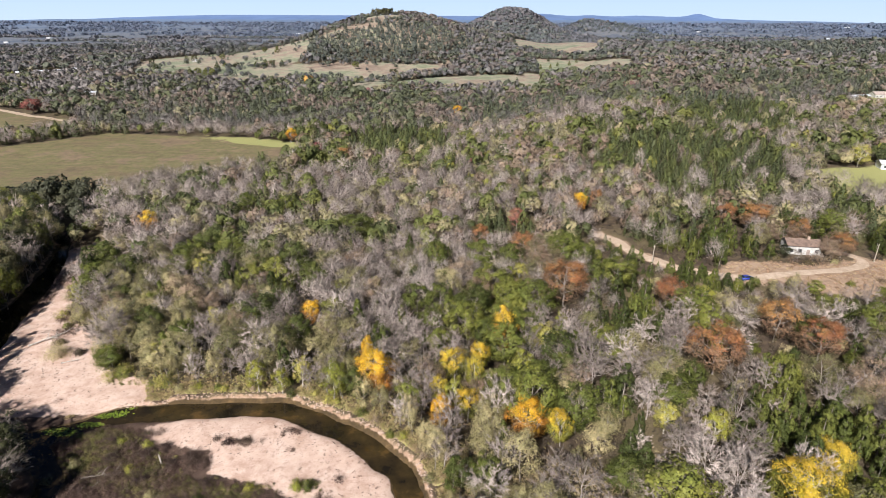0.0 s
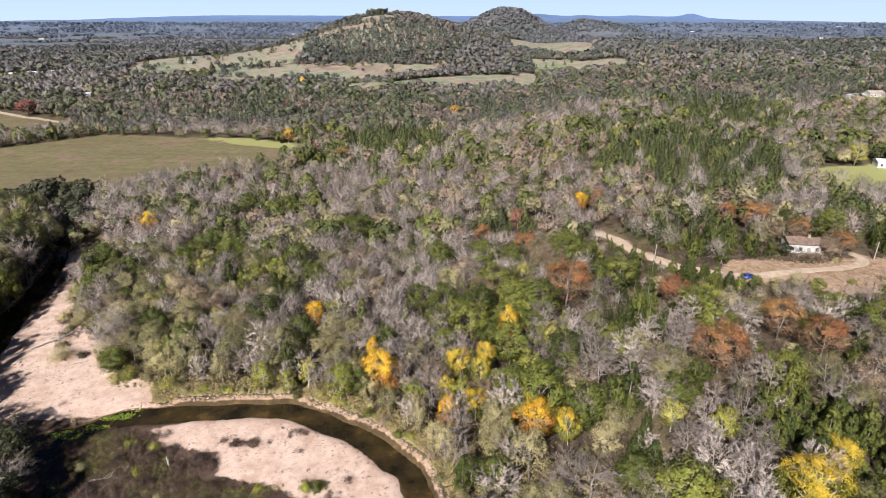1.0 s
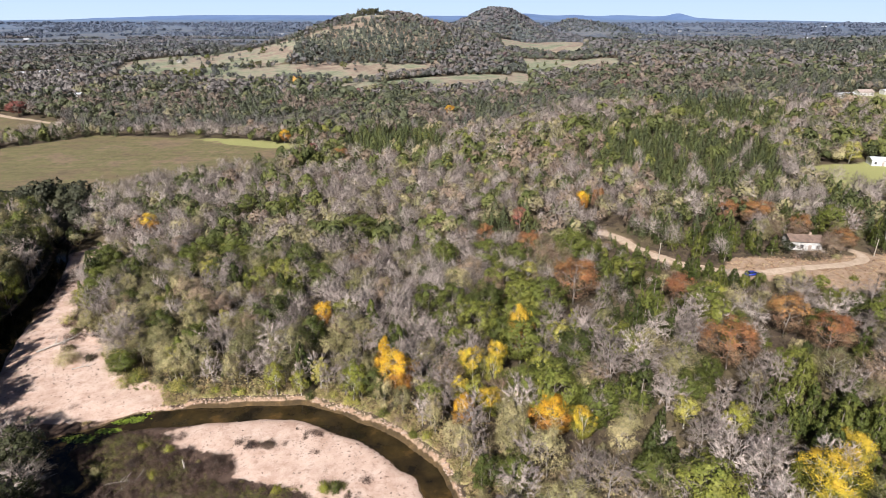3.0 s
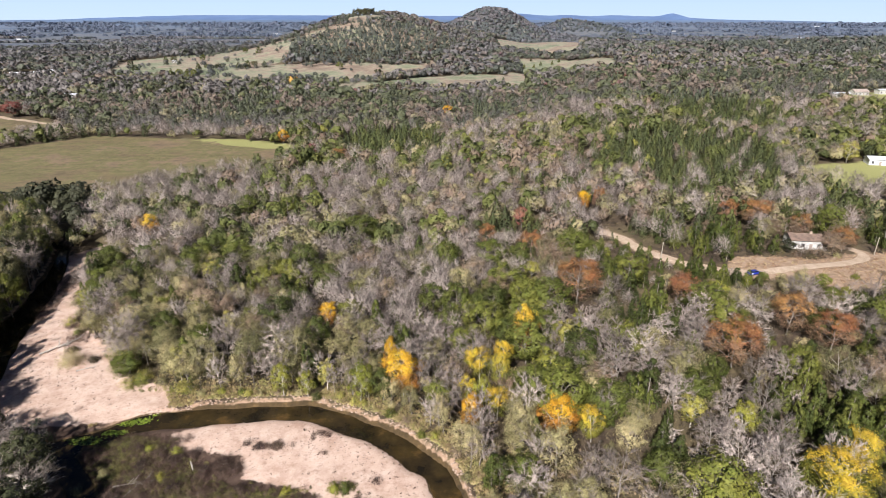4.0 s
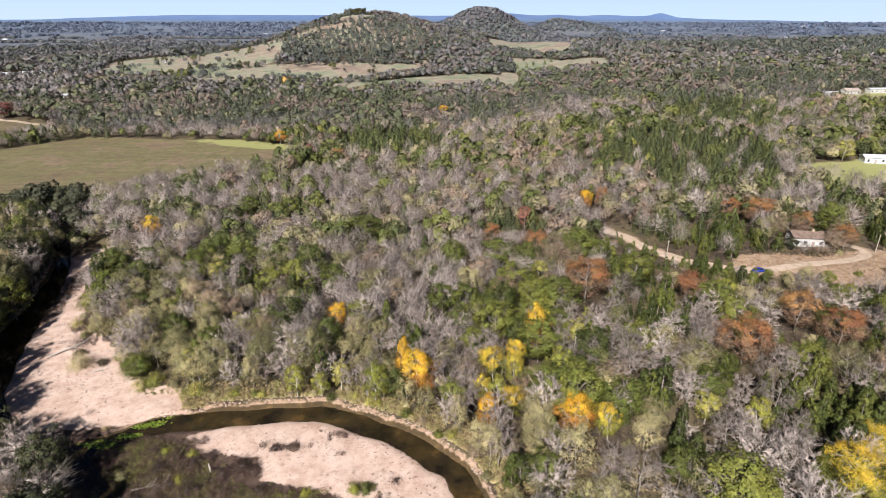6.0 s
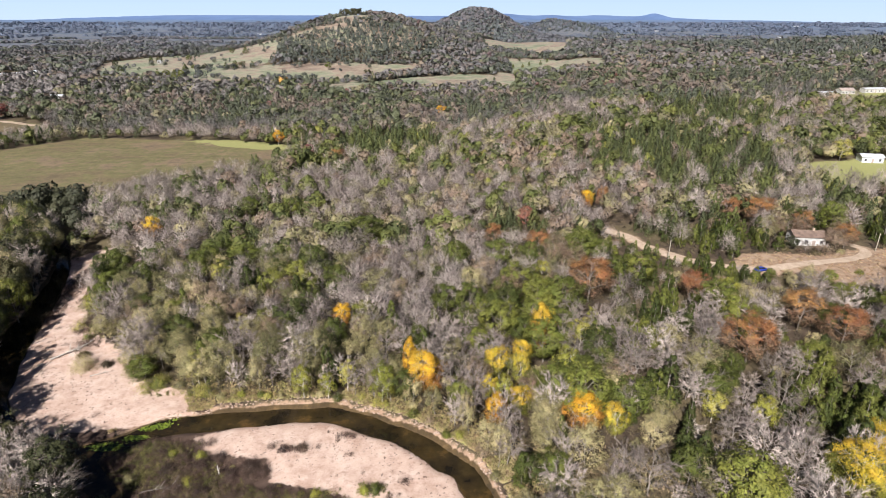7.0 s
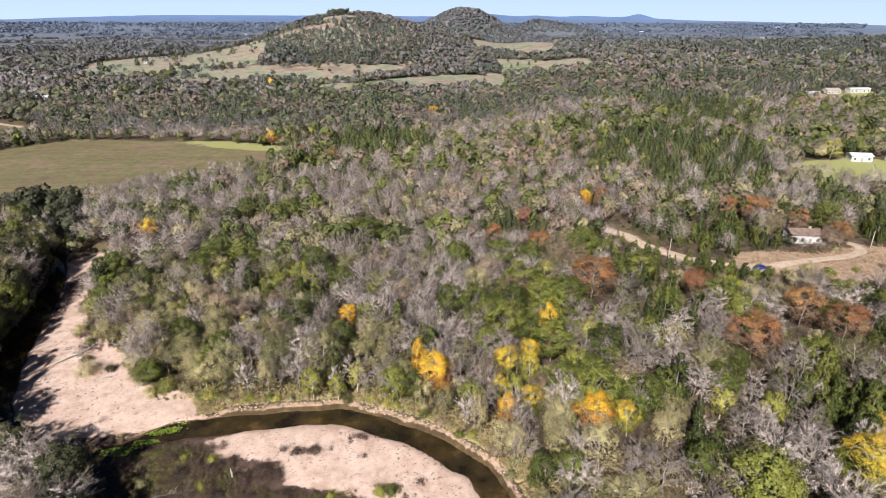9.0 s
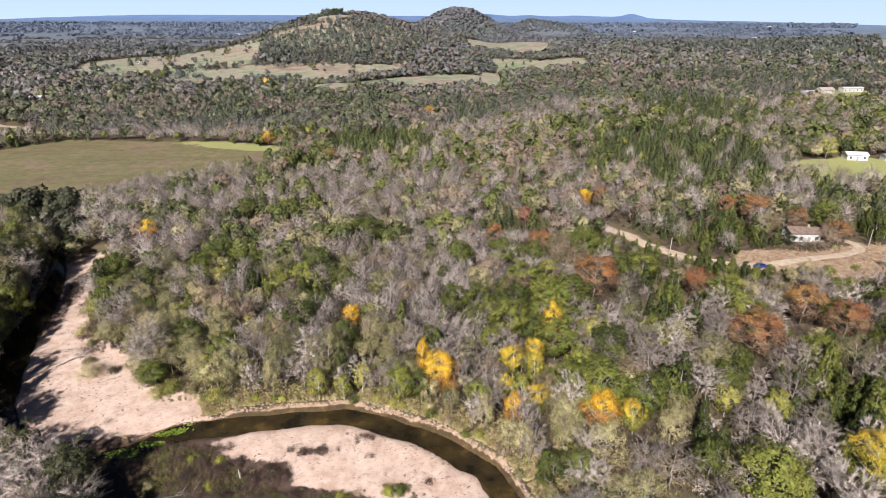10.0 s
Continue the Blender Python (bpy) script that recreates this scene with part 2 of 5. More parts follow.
def ground_at(x, y):
    return float(ground_height(np.array([x]), np.array([y]))[0])


def in_water(x, y):
    """How many metres a place lies within the creek or its backwater (outside: minus)."""
    return np.maximum(along(x, y, CREEK), along(x, y, POND))


def spaced(lo, hi, fine_lo, fine_hi, step, grow):
    """Coordinates from lo to hi, even between fine_lo and fine_hi and ever wider outside."""
    mid = list(np.arange(fine_lo, fine_hi, step))
    up, s, v = [], step, mid[-1]
    while v < hi:
        s *= grow
        v += s
        up.append(min(v, hi))
    down, s, v = [], step, mid[0]
    while v > lo:
        s *= grow
        v -= s
        down.append(max(v, lo))
    return np.array(down[::-1] + mid + up)


# ---- meshes ----
def grid_mesh(name, xs, ys, height):
    gx, gy = np.meshgrid(xs, ys)
    v = np.stack([gx, gy, height(gx, gy)], -1).reshape(-1, 3)
    nx, ny = len(xs), len(ys)
    i = (np.arange(ny - 1)[:, None] * nx + np.arange(nx - 1)).ravel()
    quads = np.stack([i, i + 1, i + nx + 1, i + nx], -1)
    return poly_mesh(name, v, quads), v


def poly_mesh(name, v, faces, normals=None):
    """A mesh from arrays: all faces have the same number of corners. normals: the way each corner's leaf or twig faces."""
    me = bpy.data.meshes.new(name)
    k = faces.shape[1]
    me.vertices.add(len(v))
    me.vertices.foreach_set("co", np.asarray(v, np.float32).ravel())
    me.loops.add(faces.size)
    me.loops.foreach_set("vertex_index", np.asarray(faces, np.int32).ravel())
    me.polygons.add(len(faces))
    me.polygons.foreach_set("loop_start", np.arange(0, faces.size, k, dtype=np.int32))
    me.update(calc_edges=True)
    if normals is not None:
        me.normals_split_custom_set_from_vertices(np.asarray(normals, np.float32))
    return me


def add_values(me, name, values):
    a = me.attributes.new(name, "FLOAT", "POINT")
    a.data.foreach_set("value", np.asarray(values, np.float32))


def part(name, me, material, parent, label=""):
    me.materials.clear()
    me.materials.append(material)
    ob = new(name, me)
    ob.parent = parent
    return tagged(ob, label)


def box(bm, x0, y0, z0, x1, y1, z1, bevel=0.0):
    made = bmesh.ops.create_cube(bm, size=1)["verts"]
    for v in made:
        v.co = Vector(((x0 + x1) / 2 + v.co.x * (x1 - x0), (y0 + y1) / 2 + v.co.y * (y1 - y0), (z0 + z1) / 2 + v.co.z * (z1 - z0)))
    if bevel:
        edges = list({e for v in made for e in v.link_edges})
        bmesh.ops.bevel(bm, geom=edges, offset=bevel, segments=2, affect="EDGES")


def done(name, bm, smooth=False):
    bmesh.ops.recalc_face_normals(bm, faces=bm.faces)
    me = bpy.data.meshes.new(name)
    bm.to_mesh(me)
    bm.free()
    for p in me.polygons:
        p.use_smooth = smooth
    return me


# ---- ground, one sheet to the horizon ----
def ground_material():
    mat, n, l = nodes_of("ground_earth")
    pos = world_place(n)

    def mask(name, scale, soft):
        a = n.new("ShaderNodeAttribute")
        a.attribute_name = name
        wob = maths(n, l, "MULTIPLY", maths(n, l, "SUBTRACT", noise_node(n, l, scale, 5, 0.65, pos), 0.5), soft)
        m = n.new("ShaderNodeMapRange")
        m.interpolation_type = "SMOOTHSTEP"
        l.new(maths(n, l, "ADD", a.outputs["Fac"], wob), m.inputs[0])
        m.inputs[1].default_value, m.inputs[2].default_value = 0.4, 0.6
        return m.outputs[0]

    big, mid, fine = noise_node(n, l, 0.05, 4, 0.6, pos), noise_node(n, l, 0.4, 5, 0.7, pos), noise_node(n, l, 3.5, 4, 0.7, pos)
    litter = ramp_node(n, l, mid, [(0.25, (0.03, 0.022, 0.016)), (0.5, (0.058, 0.042, 0.029)), (0.75, (0.13, 0.098, 0.065))])
    weeds = ramp_node(n, l, fine, [(0.3, (0.05, 0.042, 0.024)), (0.7, (0.16, 0.125, 0.07))])
    col = mix_color(n, l, ramp_node(n, l, big, [(0.42, (0, 0, 0)), (0.6, (1, 1, 1))]), litter, weeds)
    turf = ramp_node(n, l, noise_node(n, l, 0.018, 8, 0.8, pos), [(0.3, (0.10, 0.085, 0.052)), (0.44, (0.165, 0.13, 0.078)), (0.51, (0.15, 0.142, 0.066)), (0.58, (0.20, 0.15, 0.10)), (0.72, (0.115, 0.09, 0.062))])
    streak = n.new("ShaderNodeMapping")
    streak.inputs["Scale"].default_value, streak.inputs["Rotation"].default_value = (0.02, 0.22, 0.1), (0, 0, 0.5)
    l.new(pos, streak.inputs["Vector"])
    turf = mix_color(n, l, 0.3, turf, ramp_node(n, l, noise_node(n, l, 1.0, 5, 0.65, streak.outputs[0]), [(0.35, (0.62, 0.60, 0.6)), (0.65, (1.25, 1.2, 1.15))]), "MULTIPLY")
    turf = mix_color(n, l, 0.55, turf, ramp_node(n, l, noise_node(n, l, 0.22, 6, 0.8, pos), [(0.36, (0.5, 0.52, 0.5)), (0.6, (1.15, 1.1, 1.05))]), "MULTIPLY")
    turf = mix_color(n, l, 0.5, turf, ramp_node(n, l, fine, [(0.3, (0.55, 0.55, 0.55)), (0.7, (1.1, 1.1, 1.1))]), "MULTIPLY")
    col = mix_color(n, l, mask("grass", 0.12, 0.7), col, turf)
    hay = ramp_node(n, l, noise_node(n, l, 0.011, 7, 0.78, pos), [(0.36, (0.14, 0.165, 0.10)), (0.45, (0.20, 0.215, 0.14)), (0.50, (0.27, 0.245, 0.18)), (0.56, (0.25, 0.19, 0.145)), (0.66, (0.16, 0.125, 0.10))])
    hay = mix_color(n, l, 0.6, hay, ramp_node(n, l, noise_node(n, l, 0.09, 5, 0.75, pos), [(0.38, (0.55, 0.56, 0.55)), (0.55, (1.05, 1.05, 1.05))]), "MULTIPLY")
    col = mix_color(n, l, mask("hay", 0.05, 0.5), col, hay)
    green = ramp_node(n, l, fine, [(0.3, (0.196, 0.204, 0.072)), (0.7, (0.306, 0.297, 0.128))])
    col = mix_color(n, l, mask("lawn", 0.12, 1.0), col, green)
    dry = ramp_node(n, l, noise_node(n, l, 0.35, 6, 0.75, pos), [(0.3, (0.16, 0.112, 0.078)), (0.5, (0.27, 0.19, 0.132)), (0.7, (0.36, 0.27, 0.195))])
    col = mix_color(n, l, mask("dry", 0.25, 0.6), col, dry)
    mud = ramp_node(n, l, mid, [(0.3, (0.040, 0.027, 0.021)), (0.7, (0.104, 0.068, 0.052))])
    col = mix_color(n, l, mask("low", 0.3, 0.5), col, mud)
    soil = ramp_node(n, l, mid, [(0.3, (0.224, 0.144, 0.096)), (0.7, (0.416, 0.296, 0.208))])
    col = mix_color(n, l, mask("soil", 0.6, 0.9), col, soil)
    grains = noise_node(n, l, 9, 3, 0.7, pos)
    sand = ramp_node(n, l, noise_node(n, l, 0.25, 6, 0.7, pos), [(0.3, (0.420, 0.294, 0.229)), (0.5, (0.515, 0.384, 0.315)), (0.7, (0.573, 0.450, 0.381))])
    sand = mix_color(n, l, 0.6, sand, ramp_node(n, l, grains, [(0.2, (0.75, 0.72, 0.7)), (0.5, (1, 1, 1))]), "MULTIPLY")
    stain = noise_node(n, l, 0.9, 6, 0.75, pos)
    sand = mix_color(n, l, 0.7, sand, ramp_node(n, l, stain, [(0.53, (1, 1, 1)), (0.68, (0.55, 0.47, 0.44))]), "MULTIPLY")
    sand = mix_color(n, l, 0.6, sand, ramp_node(n, l, noise_node(n, l, 0.12, 7, 0.8, pos), [(0.40, (0.72, 0.64, 0.60)), (0.5, (1, 1, 1))]), "MULTIPLY")
    col = mix_color(n, l, mask("sand", 0.45, 1.3), col, sand)
    bed = ramp_node(n, l, mid, [(0.3, (0.03, 0.022, 0.012)), (0.6, (0.085, 0.056, 0.026)), (0.8, (0.18, 0.11, 0.05))])
    col = mix_color(n, l, mask("wet", 0.7, 0.3), col, bed)
    # far fields with distance haze painted in as blue, deepest at the rim
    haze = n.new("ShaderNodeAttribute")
    haze.attribute_name = "plain_haze"
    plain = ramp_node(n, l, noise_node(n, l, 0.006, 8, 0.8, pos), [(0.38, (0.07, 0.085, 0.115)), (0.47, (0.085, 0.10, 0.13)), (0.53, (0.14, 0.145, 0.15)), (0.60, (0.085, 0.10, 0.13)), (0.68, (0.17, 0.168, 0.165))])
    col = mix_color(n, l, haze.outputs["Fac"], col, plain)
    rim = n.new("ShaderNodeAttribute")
    rim.attribute_name = "rim_haze"
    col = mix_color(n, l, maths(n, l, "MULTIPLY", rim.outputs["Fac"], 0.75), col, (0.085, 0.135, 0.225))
    p = n["Principled BSDF"]
    l.new(col, p.inputs["Base Color"])
    p.inputs["Roughness"].default_value, p.inputs["Specular IOR Level"].default_value = 0.9, 0.2
    bp = n.new("ShaderNodeBump")
    bp.inputs["Distance"].default_value, bp.inputs["Strength"].default_value = 0.12, 0.5
    l.new(maths(n, l, "ADD", fine, maths(n, l, "MULTIPLY", grains, 0.4)), bp.inputs["Height"])
    l.new(bp.outputs[0], p.inputs["Normal"])
    return mat


xs = spaced(-4900, 4900, -135, 100, 1.1, 1.035)
ys = spaced(-1500, 4960, 64, 190, 1.1, 1.042)
ground_mesh, gv = grid_mesh("ground", xs, ys, ground_height)
gx, gy = gv[:, 0], gv[:, 1]
water_d = in_water(gx, gy) + 0.5 * wavy(gx, gy, 3.1, 3)
sand_d = np.maximum(inside(gx, gy, BAR), inside(gx, gy, BEACH) + 2.5 * sst(105, 115, gy))
add_values(ground_mesh, "sand", np.clip(0.5 + sand_d / 4, 0, 1))
add_values(ground_mesh, "wet", np.clip(0.5 + (water_d + 0.3) / 1.5, 0, 1))
add_values(ground_mesh, "soil", np.clip(0.15 + 0.42 * sst(-2.6, -0.8, water_d) * (1 - (gx < -58) * (gy < 106)), 0, 1))
add_values(ground_mesh, "grass", np.clip(0.5 + np.maximum.reduce([inside(gx, gy, o) for o in (FIELD, FIELD_FAR)]) / 12 + 0.35, 0, 1))
add_values(ground_mesh, "dry", np.clip(0.5 + np.maximum(inside(gx, gy, MEADOW), along(gx, gy, LANE) + 0.8) / 6, 0, 1))
add_values(ground_mesh, "low", np.clip(0.5 + np.minimum(inside(gx, gy, LOWLAND), 122 - gy) / 4, 0, 1))
add_values(ground_mesh, "hay", np.clip(0.5 + np.maximum.reduce([inside(gx, gy, o) for o in (PASTURE, PADDOCK, UPLAND, HIGH_FIELD, GLADE, SCAR, FARMYARD)] + [8 * sst(28, 44, gv[:, 2]) * (gy > 800) * (gy < 1550) - 4]) / 24, 0, 1))
add_values(ground_mesh, "lawn", np.clip(0.5 + np.maximum.reduce([inside(gx, gy, HOME_FIELD), inside(gx, gy, YARD), 10 - np.hypot((gx + 122) / 4.5, gy - 402 + 0.36 * (gx + 122))]) / 14, 0, 1))
# how much painted haze the ground colour takes with distance
add_values(ground_mesh, "plain_haze", sst(1300, 2300, np.hypot(gx, gy)))
add_values(ground_mesh, "rim_haze", sst(2900, 4600, np.hypot(gx * 0.5, gy)))
ground_mesh.polygons.foreach_set("use_smooth", np.ones(len(ground_mesh.polygons), bool))
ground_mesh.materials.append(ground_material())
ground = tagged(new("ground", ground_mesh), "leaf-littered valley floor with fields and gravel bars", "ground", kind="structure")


def sky_material():
    mat, n, l = nodes_of("pale_sky")
    sep = n.new("ShaderNodeSeparateXYZ")
    l.new(world_place(n), sep.inputs[0])
    col = ramp_node(n, l, maths(n, l, "DIVIDE", sep.outputs[2], 1400.0), [(0.05, (0.54, 0.68, 0.87)), (0.35, (0.40, 0.58, 0.85)), (1.0, (0.24, 0.42, 0.74))])
    em = n.new("ShaderNodeEmission")
    l.new(col, em.inputs[0])
    em.inputs[1].default_value = 0.62
    l.new(em.outputs[0], n["Material Output"].inputs["Surface"])
    return mat


a = np.radians(np.linspace(-62, 62, 63))
arc = np.column_stack([np.sin(a) * 4985, np.cos(a) * 4985])
v = np.concatenate([np.column_stack([arc, np.full(63, z)]) for z in (-40.0, 300.0, 1400.0)])
i = np.concatenate([np.arange(62) + r * 63 for r in (0, 1)])
backdrop = new("backdrop", poly_mesh("backdrop", v, np.stack([i, i + 1, i + 64, i + 63], -1)))
backdrop.data.materials.append(sky_material())
tagged(backdrop, "clear pale blue sky beyond the horizon", "sky", kind="structure")


# hills on the horizon, distance haze painted in as their blue
RIDGES = ((1897, 66, 26), (1830, 260, 9), (800, 170, 17), (1138, 140, 14), (1480, 170, 12), (600, 260, 10), (2440, 150, 10), (2900, 420, 5), (3500, 380, 7), (4200, 400, 8), (-2900, 900, 8), (-1300, 700, 9), (-200, 600, 9))
hx = np.arange(-4600, 4601, 24.0)
crest = 80 + sum(h * np.exp(-((hx - c) / w) ** 2) for c, w, h in RIDGES) + 1.2 * wavy(hx, hx * 0, 45, 2) + 0.7 * wavy(hx, hx * 0, 17, 5)
rows = [np.column_stack([hx, np.full(len(hx), yy), 20 + (crest - 20) * f]) for yy, f in ((4200.0, 0.3), (4450.0, 0.72), (4620.0, 0.93), (4720.0, 1.0), (4800.0, 0.9), (4900.0, 0.4))]
i = (np.arange(5)[:, None] * len(hx) + np.arange(len(hx) - 1)).ravel()
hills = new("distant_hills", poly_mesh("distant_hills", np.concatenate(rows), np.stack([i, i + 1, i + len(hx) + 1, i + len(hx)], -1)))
hills.data.materials.append(surface("hazed_hills", (0.055, 0.098, 0.20), (0.085, 0.14, 0.26), 0.006, 1.0))
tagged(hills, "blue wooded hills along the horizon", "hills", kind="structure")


def water_material():
    mat, n, l = nodes_of("creek_water")
    p = n["Principled BSDF"]
    pos = world_place(n)
    l.new(ramp_node(n, l, noise_node(n, l, 0.16, 4, 0.6, pos), [(0.35, (0.010, 0.008, 0.005)), (0.6, (0.035, 0.024, 0.010)), (0.75, (0.10, 0.058, 0.02))]), p.inputs["Base Color"])
    p.inputs["Roughness"].default_value, p.inputs["IOR"].default_value = 0.06, 1.33
    bp = n.new("ShaderNodeBump")
    bp.inputs["Distance"].default_value, bp.inputs["Strength"].default_value = 0.02, 0.3
    l.new(noise_node(n, l, 2.2, 3, 0.5, pos), bp.inputs["Height"])
    l.new(bp.outputs[0], p.inputs["Normal"])
    return mat


def ribbon_mesh(name, line, lift, extra=0.0, step=1.5, flat=None):
    """A band along a line of x, y, half width: three strips across, laid on the ground."""
    pts = []
    for (ax, ay, aw), (bx, by, bw) in zip(line, line[1:]):
        k = max(1, int(math.hypot(bx - ax, by - ay) / step))
        pts += [(ax + (bx - ax) * i / k, ay + (by - ay) * i / k, aw + (bw - aw) * i / k) for i in range(k)]
    pts = np.array(pts + [line[-1]], float)
    for _ in range(4):
        pts[1:-1] = (pts[:-2] + 2 * pts[1:-1] + pts[2:]) / 4
    d = np.gradient(pts[:, :2], axis=0)
    d /= np.linalg.norm(d, axis=1)[:, None]
    side = np.stack([-d[:, 1], d[:, 0]], 1)
    rows = []
    for f in (-1, -0.6, 0, 0.6, 1):
        w = (pts[:, 2] + extra) * (1 + 0.12 * np.sin(np.arange(len(pts)) * 0.9 + 3 * f) * (abs(f) == 1))
        q = pts[:, :2] + side * (f * w)[:, None]
        z = np.full(len(q), flat) if flat is not None else ground_height(q[:, 0], q[:, 1]) + lift * (1 if abs(f) < 1 else 0.3)
        rows.append(np.column_stack([q, z]))
    v = np.stack(rows, 1).reshape(-1, 3)
    i = (np.arange(len(pts) - 1)[:, None] * 5 + np.arange(4)).ravel()
    return poly_mesh(name, v, np.stack([i, i + 1, i + 6, i + 5], -1)[:, ::-1])


water = new("water", ribbon_mesh("water", CREEK, 0, 2.5, 2.0, 0.0))
water.data.materials.append(water_material())
tagged(water, "still brown creek water in a shallow bend", "creek", kind="structure")
pond = new("water", ribbon_mesh("pond", POND, 0, 2.0, 2.0, -0.02))
pond.data.materials.append(water.data.materials[0])
tagged(pond, "dark backwater beside dry brush", "creek", kind="structure")
DIRT = surface("pale_dirt", (0.352, 0.264, 0.184), (0.528, 0.416, 0.320), 0.5, 0.95, 0.03, fine=4)
lane = new("road", ribbon_mesh("road", LANE, 0.06, 0.2))
lane.data.materials.append(DIRT)
tagged(lane, "pale dirt lane curving past the woods", "road", kind="structure")
farm_lane = new("road", ribbon_mesh("farm_road", FARM_LANE, 0.08))
farm_lane.data.materials.append(DIRT)
tagged(farm_lane, "pale dirt farm road beside a field", "road", kind="structure")


# ---- trees ----
class Shoots:
    """Gathers the triangles of a tree's wood or leaves."""

    def __init__(self):
        self.v, self.f, self.n, self.count = [], [], [], 0

    def add(self, v, f, n=None):
        self.v.append(np.asarray(v, float))
        self.f.append(np.asarray(f, int) + self.count)
        if n is not None:
            self.n.append(n)
        self.count += len(v)

    def tube(self, pts, radii, sides):
        pts = np.asarray(pts, float)
        d = np.gradient(pts, axis=0)
        d /= np.linalg.norm(d, axis=1)[:, None] + 1e-9
        ref = np.where(np.abs(d[:, 2:3]) > 0.9, np.array([[1.0, 0, 0]]), np.array([[0, 0, 1.0]]))
        a = np.cross(d, ref)
        a /= np.linalg.norm(a, axis=1)[:, None]
        b = np.cross(d, a)
        ang = np.arange(sides) * 2 * np.pi / sides
        ring = a[:, None] * np.cos(ang)[None, :, None] + b[:, None] * np.sin(ang)[None, :, None]
        v = (pts[:, None] + ring * np.asarray(radii)[:, None, None]).reshape(-1, 3)
        f = []
        for i in range(len(pts) - 1):
            for j in range(sides):
                p, q = i * sides + j, i * sides + (j + 1) % sides
                f += [(p, q, q + sides), (p, q + sides, p + sides)]
        self.add(v, f)

    def slivers(self, start, way, width, heart=None):
        """Thin twigs, one tapering blade each, its face turned away from the crown's heart."""
        out = rng.normal(size=way.shape)
        if heart is not None:
            out = 0.35 * out + (start - heart) / (np.linalg.norm(start - heart, axis=1)[:, None] + 1e-9)
        side = np.cross(way, out)
        side /= np.linalg.norm(side, axis=1)[:, None] + 1e-9
        w = np.asarray(width).reshape(-1, 1) / 2
        v = np.stack([start - side * w, start + side * w, start + way], 1).reshape(-1, 3)
        self.add(v, np.arange(len(v)).reshape(-1, 3), facing(out, 0.3))

    def leaves(self, at, out, size):
        v, n = leaf_arrays(at, out, size)
        self.add(v, np.arange(len(v)).reshape(-1, 3), n)

    def mesh(self, name):
        return poly_mesh(name, np.concatenate(self.v), np.concatenate(self.f), np.concatenate(self.n) if self.n else None)


def facing(out, jitter):
    """The way that three-cornered sprays face, one row for each corner."""
    n = out / (np.linalg.norm(out, axis=1)[:, None] + 1e-9) + rng.normal(size=out.shape) * jitter
    return np.repeat(n / (np.linalg.norm(n, axis=1)[:, None] + 1e-9), 3, 0)


def leaf_arrays(at, out, size):
    """Small three-cornered leaf sprays at those places, facing roughly outwards and up: corners and the way they face."""
    n = len(at)
    nor = out + rng.normal(size=(n, 3)) * 0.5 + np.array([0, 0, 0.1])
    nor /= np.linalg.norm(nor, axis=1)[:, None] + 1e-9
    a = np.cross(nor, rng.normal(size=(n, 3)))
    a /= np.linalg.norm(a, axis=1)[:, None] + 1e-9
    b = np.cross(nor, a)
    s = (np.asarray(size) * rng.uniform(0.65, 1.35, n))[:, None]
    v = np.stack([at + a * s * 0.62, at - a * s * 0.35 + b * s * 0.5, at - a * s * 0.3 - b * s * 0.52], 1).reshape(-1, 3)
    return v, facing(out, 0.2)


def on_ball(n):
    d = rng.normal(size=(n, 3))
    return d / np.linalg.norm(d, axis=1)[:, None]


def arc_at(a, mid, b, f):
    """A place on the bent line from a over mid to b."""
    f = np.atleast_1d(f)[:, None]
    return (1 - f) ** 2 * a + 2 * f * (1 - f) * mid + f * f * b


def unit(v):
    return v / (np.linalg.norm(v, axis=-1, keepdims=True) + 1e-9)


